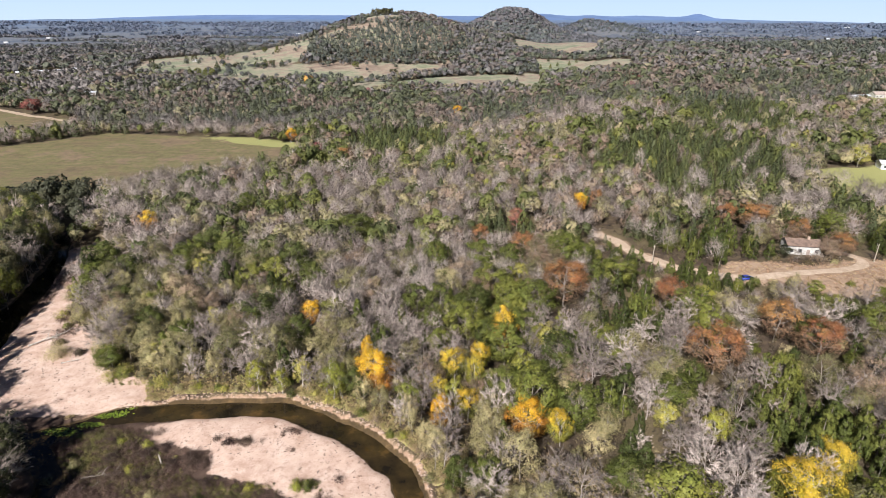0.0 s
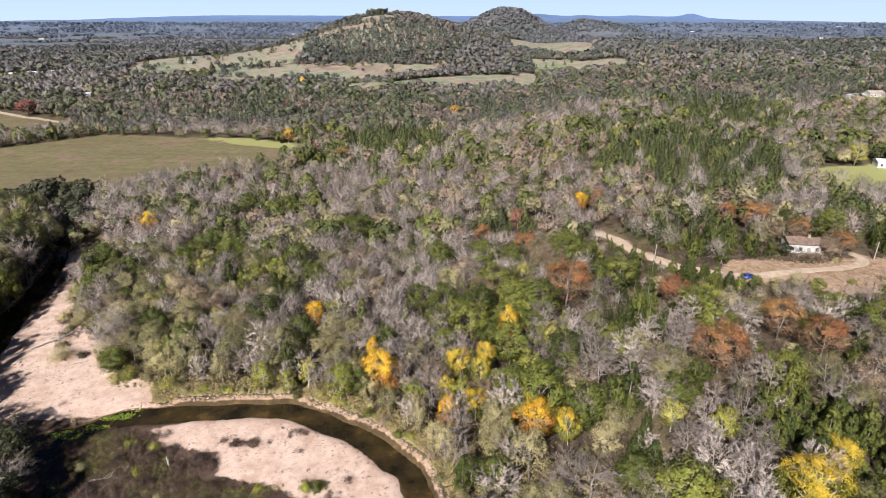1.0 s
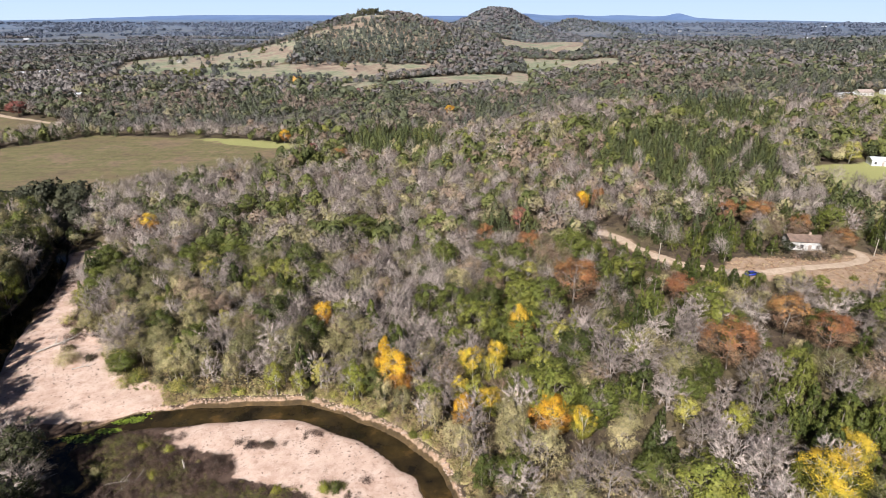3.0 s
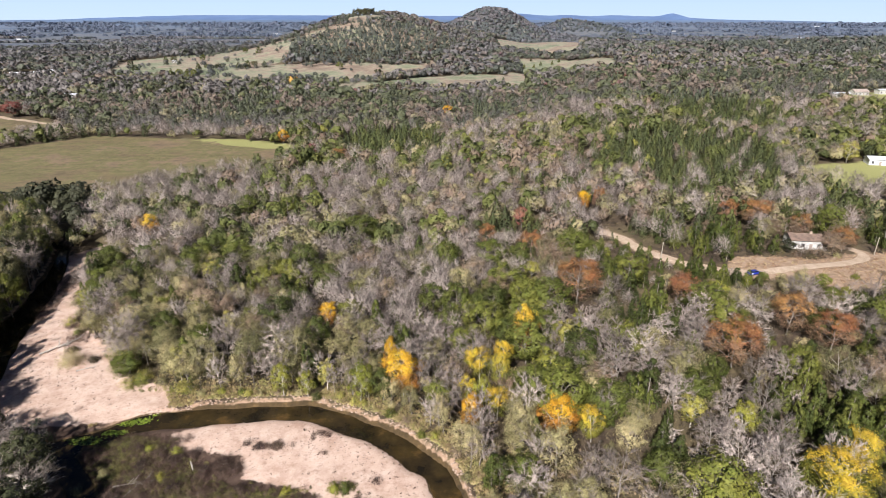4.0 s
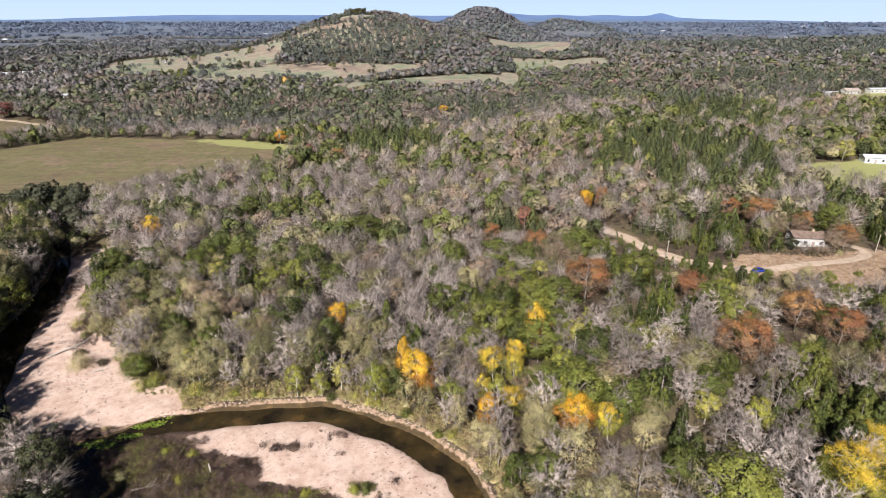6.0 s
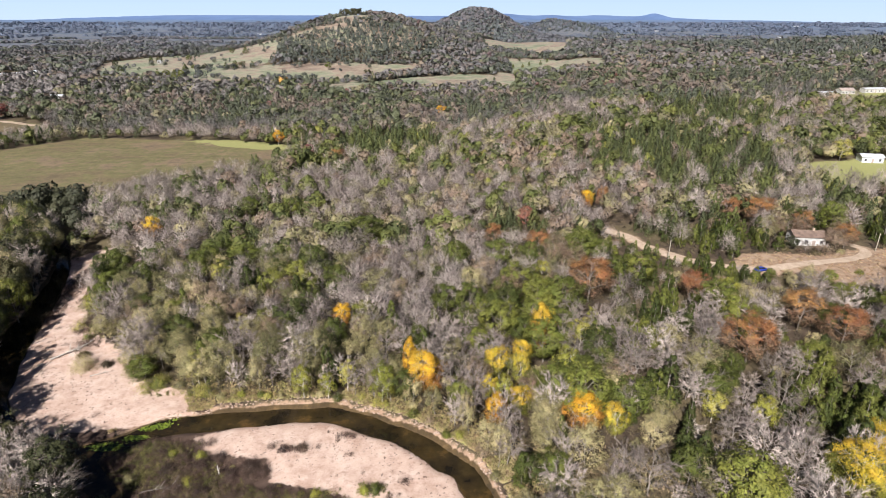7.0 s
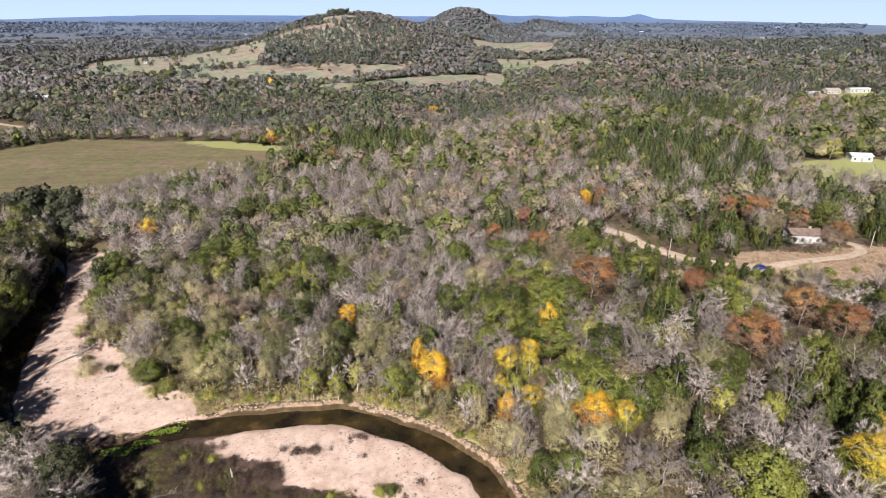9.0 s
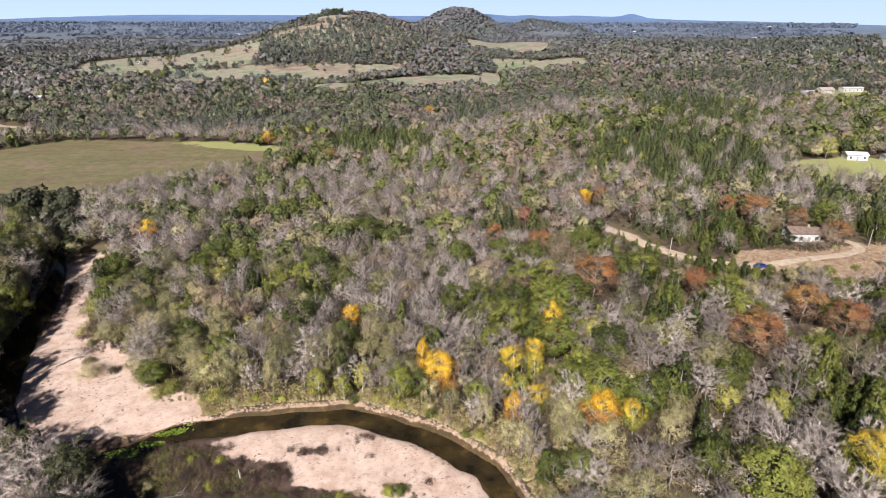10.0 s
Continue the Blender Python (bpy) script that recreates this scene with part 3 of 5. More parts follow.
def wood_frame(wood, tall, wide, limbs, forks, first, thick, low=-0.3):
    """Trunk, limbs, branches and shoots that fill a rounded crown. Gives the shoots' starts and ways, the crown's heart and half sizes."""
    heart, rad = np.array([0, 0, tall * 0.57]), np.array([wide / 2, wide / 2, tall * 0.43])
    k = 7
    zz = np.linspace(0, tall * 0.74, k)
    lean = rng.normal(size=2) * 0.04 * tall
    trunk = np.column_stack([lean[0] * (zz / tall) ** 1.5 + rng.normal(size=k) * 0.06, lean[1] * (zz / tall) ** 1.5 + rng.normal(size=k) * 0.06, zz])
    trunk[0, :2] = 0
    wood.tube(trunk, thick * np.linspace(1, 0.22, k) ** 0.9, 6)
    starts, ways = [], []
    for i in range(limbs):
        el = low + (0.97 - low) * (i + rng.uniform(0, 1)) / limbs
        az = i * 2.4 + rng.uniform(-0.5, 0.5)
        c = math.sqrt(max(0.0, 1 - el * el))
        tip = heart + rad * np.array([c * math.cos(az), c * math.sin(az), el]) * rng.uniform(0.68, 0.95)
        h = (first + (0.66 - first) * (i + 0.5) / limbs) * tall
        base = np.array([np.interp(h, trunk[:, 2], trunk[:, 0]), np.interp(h, trunk[:, 2], trunk[:, 1]), h])
        mid = base + (tip - base) * np.array([0.62, 0.62, 0.36]) + rng.normal(size=3) * 0.04 * wide
        wood.tube(arc_at(base, mid, tip, np.linspace(0, 1, 6)), thick * np.linspace(0.46, 0.09, 6), 4)
        for j in range(forks):
            p = arc_at(base, mid, tip, 0.28 + 0.68 * (j + rng.uniform(0, 0.9)) / forks)[0]
            goal = heart + unit((tip - heart) / rad + rng.normal(size=3) * 0.5) * rad * rng.uniform(0.8, 1.03)
            d = goal - p
            d *= min(1.0, 0.3 * wide / (np.linalg.norm(d) + 1e-9))
            bent = p + d * 0.5 + np.array([0, 0, -0.06]) * np.linalg.norm(d) + rng.normal(size=3) * 0.03 * wide
            wood.tube(arc_at(p, bent, p + d, np.linspace(0, 1, 3)), thick * np.array([0.2, 0.13, 0.05]), 3)
            starts.append(p + d * 0.4)
            ways.append(d * 0.6)
            for _ in range(3):
                q = arc_at(p, bent, p + d, rng.uniform(0.25, 1))[0]
                w = unit(unit(d) + rng.normal(size=3) * 0.55 + 0.35 * unit(q - heart) + np.array([0, 0, 0.2])) * wide * rng.uniform(0.08, 0.16)
                wood.tube([q, q + w], thick * np.array([0.09, 0.035]), 3)
                starts.append(q)
                ways.append(w)
    return np.array(starts), np.array(ways), heart, rad


def twigs_on(crown, s, w, heart, wide, each, thin):
    """Fine twigs fanning out from the shoots."""
    i = np.repeat(np.arange(len(s)), each)
    start = s[i] + w[i] * rng.uniform(0.05, 1, len(i))[:, None]
    way = unit(unit(w[i]) + rng.normal(size=(len(i), 3)) * 0.6 + 0.3 * unit(start - heart) + np.array([0, 0, 0.15]))
    crown.slivers(start, way * (wide * rng.uniform(0.045, 0.13, len(i)))[:, None], thin * rng.uniform(0.7, 1.4, len(i)), heart)


def bare_tree(tall=10, wide=6.5, twigs=10, limbs=10, forks=5, thin=0.036, thick=0.125):
    wood, crown = Shoots(), Shoots()
    s, w, heart, rad = wood_frame(wood, tall, wide, limbs, forks, 0.24, thick)
    twigs_on(crown, s, w, heart * np.array([1, 1, 0.8]), wide, twigs, thin)
    return wood, crown


def leafy_tree(tall=11, wide=7.5, clumps=34, per=78, first=0.2, size=0.3, twigs=0, low=-0.35, loose=1.0, thick=0.16):
    """A tree whose leaves stand in clumps round the ends of its branches."""
    wood, crown = Shoots(), Shoots()
    s, w, heart, rad = wood_frame(wood, tall, wide * 0.92, 9, 4, first, thick)
    if twigs:
        twigs_on(crown, s, w, heart, wide, twigs, 0.034)
    ends = s + w
    high = (ends[:, 2] - heart[2]) / rad[2]
    pick = np.flatnonzero((high > low) & (np.linalg.norm((ends - heart) / rad, axis=1) > 0.45))
    c = ends[rng.choice(pick, clumps, replace=len(pick) < clumps)]
    c[: clumps // 3] = heart + unit(on_ball(clumps // 3) + np.array([0, 0, 0.35 + 0.5 * low])) * rad * rng.uniform(0.66, 0.9, (clumps // 3, 1))
    r = rng.uniform(0.10, 0.175, clumps) * wide * loose
    i = np.repeat(np.arange(clumps), per)
    away = unit((c - heart) / rad)
    out = unit(on_ball(len(i)) + 0.7 * away[i] + np.array([0, 0, 0.1]))
    at = c[i] + out * (r[i] * rng.uniform(0.4, 1.1, len(i)))[:, None]
    crown.leaves(at, out + 0.5 * away[i], np.full(len(i), size))
    return wood, crown


def cedar_tree(tall=8, wide=4.2, n=3600):
    wood, crown = Shoots(), Shoots()
    k = 6
    zz = np.linspace(0, tall * 0.9, k)
    trunk = np.column_stack([rng.normal(size=k) * 0.03, rng.normal(size=k) * 0.03, zz])
    wood.tube(trunk, np.linspace(0.14, 0.03, k), 6)
    knots = 84
    kz, ka = rng.beta(1.1, 1.45, knots) * 0.95 + 0.03, np.arange(knots) * 2.4 + rng.uniform(-0.4, 0.4, knots)
    shape = (1 - kz) ** 0.75 * np.minimum(1, 0.66 + 2.2 * kz) * 1.12
    kr = wide / 2 * shape * rng.uniform(0.5, 0.92, knots)
    c = np.column_stack([np.cos(ka) * kr, np.sin(ka) * kr, kz * tall])
    away = unit(np.column_stack([np.cos(ka), np.sin(ka), 0.3 + 0.4 * kz]))
    i = rng.integers(0, knots, n)
    out = unit(on_ball(n) + 0.6 * away[i] + np.array([0, 0, 0.25]))
    at = c[i] + out * (wide * rng.uniform(0.04, 0.125, n) * (1.2 - 0.6 * kz[i]))[:, None] * np.array([1, 1, 1.5])
    crown.leaves(at, out + 0.4 * away[i], np.full(n, 0.19))
    return wood, crown


# kind: the maker, its variants, height and width of the template, bark, label, category
KINDS = dict(
    bare=(lambda: bare_tree(10, 6.5, 15, 10, 5, 0.042), 7, 10, 6.5, LIMB_BARK, "bare grey deciduous tree with fine upright twigs", "bare tree", "bare_tree"),
    olive=(lambda: leafy_tree(9, 6, 84, 34, 0.18, 0.18, 8, -0.7, 1.1, 0.11), 7, 9, 6, LIMB_BARK, "thinning olive-green tree with bare grey twigs", "tree", "thinning_tree"),
    cedar=(lambda: cedar_tree(), 5, 8, 4.2, BARK, "dense green cedar among bare woods", "cedar", "cedar_tree"),
    green=(lambda: leafy_tree(11, 7.5, 84, 56, 0.2, 0.27, 0, -0.6), 4, 11, 7.5, BARK, "full green broadleaf tree in the woods", "tree", "green_tree"),
    dark=(lambda: leafy_tree(12, 8, 80, 52, 0.2, 0.32, 0, -0.6), 3, 12, 8, BARK, "tall dark-leaved tree on the creek bank", "tree", "dark_tree"),
    rust=(lambda: leafy_tree(11, 8, 120, 60, 0.2, 0.2, 7, -0.5, 0.95), 4, 11, 8, LIMB_BARK, "oak with rust-brown autumn leaves over bare lower limbs", "oak", "autumn_oak"),
    brown=(lambda: leafy_tree(9.5, 6.2, 80, 34, 0.2, 0.19, 6, -0.6, 1.1, 0.11), 4, 9.5, 6.2, LIMB_BARK, "thinning tree with dull brown leaves", "tree", "brown_tree"),
    yellow=(lambda: leafy_tree(11.5, 7, 140, 66, 0.22, 0.18, 2, -0.6, 1.05), 4, 11.5, 7, PALE_BARK, "pale-barked tree with golden autumn leaves", "tree", "golden_tree"),
    turning=(lambda: leafy_tree(12, 8, 170, 70, 0.15, 0.16, 3, -0.85, 0.9), 2, 12, 8, PALE_BARK, "pale-trunked tree turning from green to gold", "tree", "turning_tree"),
    lime=(lambda: leafy_tree(9, 5.5, 64, 50, 0.25, 0.2, 2, -0.6), 3, 9, 5.5, PALE_BARK, "slender tree with yellow-green leaves", "tree", "yellow_green_tree"),
    red=(lambda: leafy_tree(10, 6.5, 70, 50, 0.25, 0.26, 2, -0.5), 2, 10, 6.5, BARK, "tree with dark crimson autumn leaves", "tree", "crimson_tree"),
)
TEMPLATE, UNUSED = {}, {}
for kind, (make, variants, tall, wide, bark, label, cat, plain_name) in KINDS.items():
    TEMPLATE[kind] = []
    for _ in range(variants):
        wood, crown = make()
        root = tagged(new(plain_name), label, cat, "woodland trees")
        part("trunk", wood.mesh("trunk"), bark, root)
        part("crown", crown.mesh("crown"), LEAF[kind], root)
        TEMPLATE[kind].append(root)
        UNUSED[root.name] = True


def plant(kind, x, y, tall, wide, label=""):
    """One tree as a thing of its own."""
    t = TEMPLATE[kind][int(rng.integers(len(TEMPLATE[kind])))]
    w = wide / KINDS[kind][3]
    m = pose(x, y, ground_at(x, y) - 0.08, rng.normal() * 2.2, rng.normal() * 2.2, rng.uniform(0, 360)) @ Matrix.Diagonal((w, w, tall / KINDS[kind][2], 1))
    if UNUSED.pop(t.name, None):
        t.matrix_basis = m
        ob = t
    else:
        ob = copy_thing(t, m @ Matrix.Diagonal((1 / t.scale.x, 1 / t.scale.y, 1 / t.scale.z, 1)))
    return tagged(ob, label)


# trees that stand out: x, y, height, crown width
GOLDEN = [(-15.0, 113.9, 12.5, 8.7), (-36.7, 146.5, 9, 5.0), (17.1, 97.4, 11, 8.3), (55.8, 224.7, 10, 5.9),
          (-100.5, 400.6, 10, 7.6), (-116.1, 222.9, 10, 7.5), (-0.4, 102.0, 9, 5.0), (16.4, 500.8, 10, 9.4), (-18.6, 124.0, 10, 3.3), (16.2, 129.6, 15.0, 6.0)]
OAKS = [(65.0, 119.7, 12.5, 14.0), (85.0, 130.6, 11.5, 10.6), (92.0, 122.9, 11, 11.0), (36.2, 155.8, 14, 15.5), (63.7, 146.8, 10.5, 9.5), (14.8, 205.4, 9, 7.6), (29.2, 193.7, 9, 9.6),
        (121.5, 186.0, 9, 8.0), (129.0, 174.5, 8, 8), (61.9, 224.6, 10, 5.5), (112.2, 199.0, 10, 12.4), (-55.9, 344.6, 9, 11.3), (103.4, 202.4, 9, 7.5)]
CRIMSON = [(30.2, 219.4, 9, 6.7), (180.6, 568.5, 9, 12.8)]
PALE = [(26.6, 131.5, 9, 6.2), (-24.7, 112.3, 10, 6.6), (-37.1, 115.0, 7, 3.9), (46.4, 100.0, 8, 6.0), (55.0, 95.8, 9, 5.8), (-42.7, 115.7, 9, 5.2), (-23.5, 114.0, 9, 5.1), (16.6, 105.3, 11, 4.9), (2.8, 107.8, 9, 4.2)]
BROAD = [(15.6, 126.5, 13, 11.5), (-73.6, 192.8, 10, 11.4), (-84.0, 200.4, 10, 9.3), (-33.3, 214.0, 11, 15.6), (6.8, 138.5, 12, 10.6), (-82.5, 126.7, 6, 8.1), (-6.9, 152.5, 11, 8.2),
         (22.2, 114.6, 9, 7.9), (-84.4, 248.2, 10, 9.8), (-66.6, 243.4, 10, 10.6)]
SNAGS = [(-116.8, 196.7, 14, 7.6), (-75.3, 171.8, 9, 7.2), (-101.4, 182.0, 13, 8.2), (-94.4, 194.9, 11, 9.8), (51.3, 130.5, 10, 8.8), (47.7, 83.2, 12, 9.4), (24.6, 80.8, 11, 10.1), (48.0, 76.1, 10, 7.9)]
TURNING = [(61.0, 76.0, 13.5, 11.5), (5.5, 104.5, 9, 5.5), (3.1, 118.3, 11, 6.4), (9.6, 122.8, 10, 5.2), (7.5, 115.5, 10, 4.6), (24.0, 96.5, 9, 5.4), (-0.5, 109, 9, 4.6), (71, 84, 12, 7)]
STANDING = []
for kind, rows, words in (("yellow", GOLDEN, ""), ("rust", OAKS, ""), ("turning", TURNING, ""), ("red", CRIMSON, ""), ("lime", PALE, ""), ("green", BROAD, ""), ("bare", SNAGS, "tall bare tree with pale grey limbs")):
    for x, y, tall, wide in rows:
        plant(kind, x, y, tall, wide, words)
        STANDING.append((x, y, wide))
for x, y, tall in ((76.5, 165.0, 5.5), (79.5, 162.0, 5.0), (82.0, 159.5, 5.2), (84.8, 157.8, 4.6), (73.5, 163.5, 5.4), (71, 166.5, 6.8), (74.5, 161.5, 7.2), (78, 160, 7.0), (80.8, 157.5, 6.6), (83.5, 155, 6.2), (76.5, 157, 7.0), (86.5, 154.5, 5.6), (79.0, 157.5, 4.4), (61.0, 176, 5.0), (58.5, 181, 5.4)):
    plant("cedar", x, y, tall, 4.2)
STANDING = np.array(STANDING)

# the dark row of tall trees along the creek's outer bank
for (ax, ay, _), (bx, by, _) in zip(CREEK[:9], CREEK[1:9]):
    k = max(2, int(math.hypot(bx - ax, by - ay) / 4.2))
    for i in range(k):
        for back in (3.6, 8.2, 13.0):
            x, y = ax + (bx - ax) * i / k - back + rng.normal() * 0.9, ay + (by - ay) * i / k - 0.6 * back + rng.normal()
            kind = ("dark", "bare", "olive", "dark", "bare", "green")[int(rng.integers(6))]
            plant(kind, float(x), float(y), float(rng.uniform(12.5, 17.5)), float(rng.uniform(7, 9.5)))

# stretches of woodland in which one kind prevails: x, y, half width, half depth
STANDS = dict(
    cedar=[(125, 286, 47, 52), (-150, 532, 54, 81), (79, 183, 22, 16), (-27, 390, 30, 35), (27, 215, 13, 11), (51, 146, 10, 14), (74, 93, 12, 22), (150, 195, 8, 29), (-114, 1010, 120, 85), (712, 1000, 250, 320), (600, 2240, 210, 200), (-90, 1085, 150, 55), (-60, 1030, 130, 60), (330, 560, 90, 60), (60, 520, 50, 40),
           (196, 405, 34, 52), (39, 99, 5, 12), (75, 161, 8, 7)],
    green=[(9, 145, 16, 17), (-79, 200, 12, 20), (-33, 216, 14, 15), (19, 111, 9, 7), (-62, 248, 8, 17)],
    bare=[(-93, 285, 66, 29), (-12, 173, 32, 32), (59, 123, 23, 14), (98, 138, 16, 11), (-178, 431, 66, 50), (125, 388, 37, 34), (-11, 130, 16, 12), (54, 88, 10, 13), (23, 81, 8, 7), (-95, 95, 20, 18)],
    olive=[(-77, 139, 24, 29), (24, 95, 22, 21), (-52, 213, 20, 19), (48, 350, 27, 37)],
    dark=[(-166, 205, 20, 55), (-185, 250, 30, 20)],
    brown=[(229, 627, 56, 141), (-11, 1366, 61, 385), (112, 203, 13, 16), (10, 479, 34, 52), (-334, 552, 23, 69), (-98, 554, 31, 36), (245, 1930, 130, 160)],
)
ORDER = ["bare", "olive", "cedar", "green", "brown", "yellow", "lime", "red", "dark"]


def kinds_at(x, y):
    """The kind of tree for each place, by chance and by the stands."""
    w = np.tile(np.array([0.40, 0.24, 0.10, 0.14, 0.07, 0.002, 0.02, 0.0, 0.0]), (len(x), 1))
    far = sst(200, 500, y)
    west = sst(-100, -500, x)
    w[:, 0] += (0.10 * west - 0.06) * far
    w[:, 1] -= 0.13 * far
    w[:, 2] += 0.12 * far * (0.5 + 0.5 * wavy(x, y, 60, 4))
    w[:, 3] += 0.16 * far * (1 - 0.7 * west)
    w[:, 4] += 0.10 * far * (0.5 + 0.5 * wavy(x, y, 90, 7))
    w[:, 7] += 0.003 * far
    w[:, 5:7] *= (1 - 0.92 * sst(150, 450, y))[:, None]
    for kind, rows in STANDS.items():
        for cx, cy, rx, ry in rows:
            q = ((x - cx) / rx) ** 2 + ((y - cy) / ry) ** 2
            w[:, ORDER.index(kind)] += dict(cedar=7, green=2.2, bare=1.4, olive=0.9, brown=1.6, dark=6)[kind] * sst(1.5, 0.5, q) * (0.8 + 0.4 * wavy(x, y, 14, 5))
    w = np.clip(w, 0.0, None)
    for k in range(9):
        w[:, k] *= np.exp(1.5 * sst(120, 300, y) * wavy(x, y, 30 + 7 * k + 0.04 * y, k + 0.5))
    w = np.cumsum(w / w.sum(1)[:, None], 1)
    return (rng.uniform(size=(len(x), 1)) > w).sum(1).clip(0, 8)


def open_ground(x, y):
    """True where no wood stands."""
    bare = (in_water(x, y) > -1.6) | ((in_water(x, y) > -5.0) & (x > -66) & (x < 0) & (y > 84)) | (np.maximum(inside(x, y, BAR), inside(x, y, BEACH)) > -1.0)
    bare |= (along(x, y, LANE) > -3.0) | (along(x, y, FARM_LANE) > -4) | (np.hypot((x - 119) / 12, (y - 175) / 11) < 1)
    for o in GRASSLAND:
        bare |= inside(x, y, o) > -1
    bare |= (inside(x, y, LOWLAND) > 0) & (x > -84) & (y < 120)
    bare |= (inside(x, y, LOWLAND) > -1) & (y > 103) & ((y > 118) | (x > -106))
    bare |= (y > 64) & (y < 70) & (np.abs(x - 20) < 5)
    # small tan clearings above the cut bank
    for cx, cy, r in ((5, 89, 3.6), (12, 84, 3.4), (20, 88, 3.0), (31, 85, 3.2), (40, 91, 2.6)):
        bare |= np.hypot(x - cx, y - cy) < r
    # a clearing before the farm shed
    bare |= (np.abs(x + 352 + 0.6 * (y - 620)) < 9) & (y > 590) & (y < 640)
    return bare


def low_growth(x, y):
    """How tall trees may stand before the lane and the clearings, as a share."""
    d = along(np.asarray(x) + 5, np.asarray(y) + 13, [(a, b, 9) for a, b, _ in LANE])
    return 1 - 0.5 * sst(-3, 3, d)


def scatter(y0, y1, step, side=0.80, clear=True):
    """Places on a loose grid across the view's fan between two depths."""
    half = side * (y1 + 60) + 30
    gx, gy = np.meshgrid(np.arange(-half - 15, half, step), np.arange(y0, y1, step))
    x = gx.ravel() + rng.uniform(-0.46, 0.46, gx.size) * step
    y = gy.ravel() + rng.uniform(-0.46, 0.46, gx.size) * step
    keep = (np.abs(x + 13) < side * (y + 45) + 15) & ~open_ground(x, y)
    x, y = x[keep], y[keep]
    if y0 < 450 and clear:
        gap = np.full(len(x), 99.0)
        for back in (0, 3.0, 6.0, 9.0):
            d = np.hypot(x[:, None] - STANDING[None, :, 0] * (1 - back / 130), y[:, None] - STANDING[None, :, 1] + back)
            gap = np.minimum(gap, np.min(d - STANDING[None, :, 2] * (0.44 - 0.02 * back), 1))
        x, y = x[gap > 0], y[gap > 0]
    return x, y


SIZE = dict(bare=(9.5, 6.6), olive=(8.0, 6.2), cedar=(8.4, 4.2), green=(9, 7.2), brown=(9, 6.8), yellow=(9, 5.5), lime=(8, 5), red=(8.5, 5.5), dark=(11.5, 8.0))
x, y = scatter(62, 192, 4.2)
kinds = kinds_at(x, y)
order = np.argsort(y)
placed, LEFT_OVER = {}, []
for i in order:
    kind = ORDER[kinds[i]]
    tall, wide = SIZE[kind]
    s = float(np.clip(rng.normal(1, 0.26), 0.5, 1.6))
    s *= float(low_growth(x[i], y[i]))
    placed[kind] = placed.get(kind, 0) + 1
    if placed[kind] <= 290:
        plant(kind, float(x[i]), float(y[i]), tall * s, wide * s * rng.uniform(0.88, 1.15))
    else:
        LEFT_OVER.append((x[i], y[i], kinds[i]))


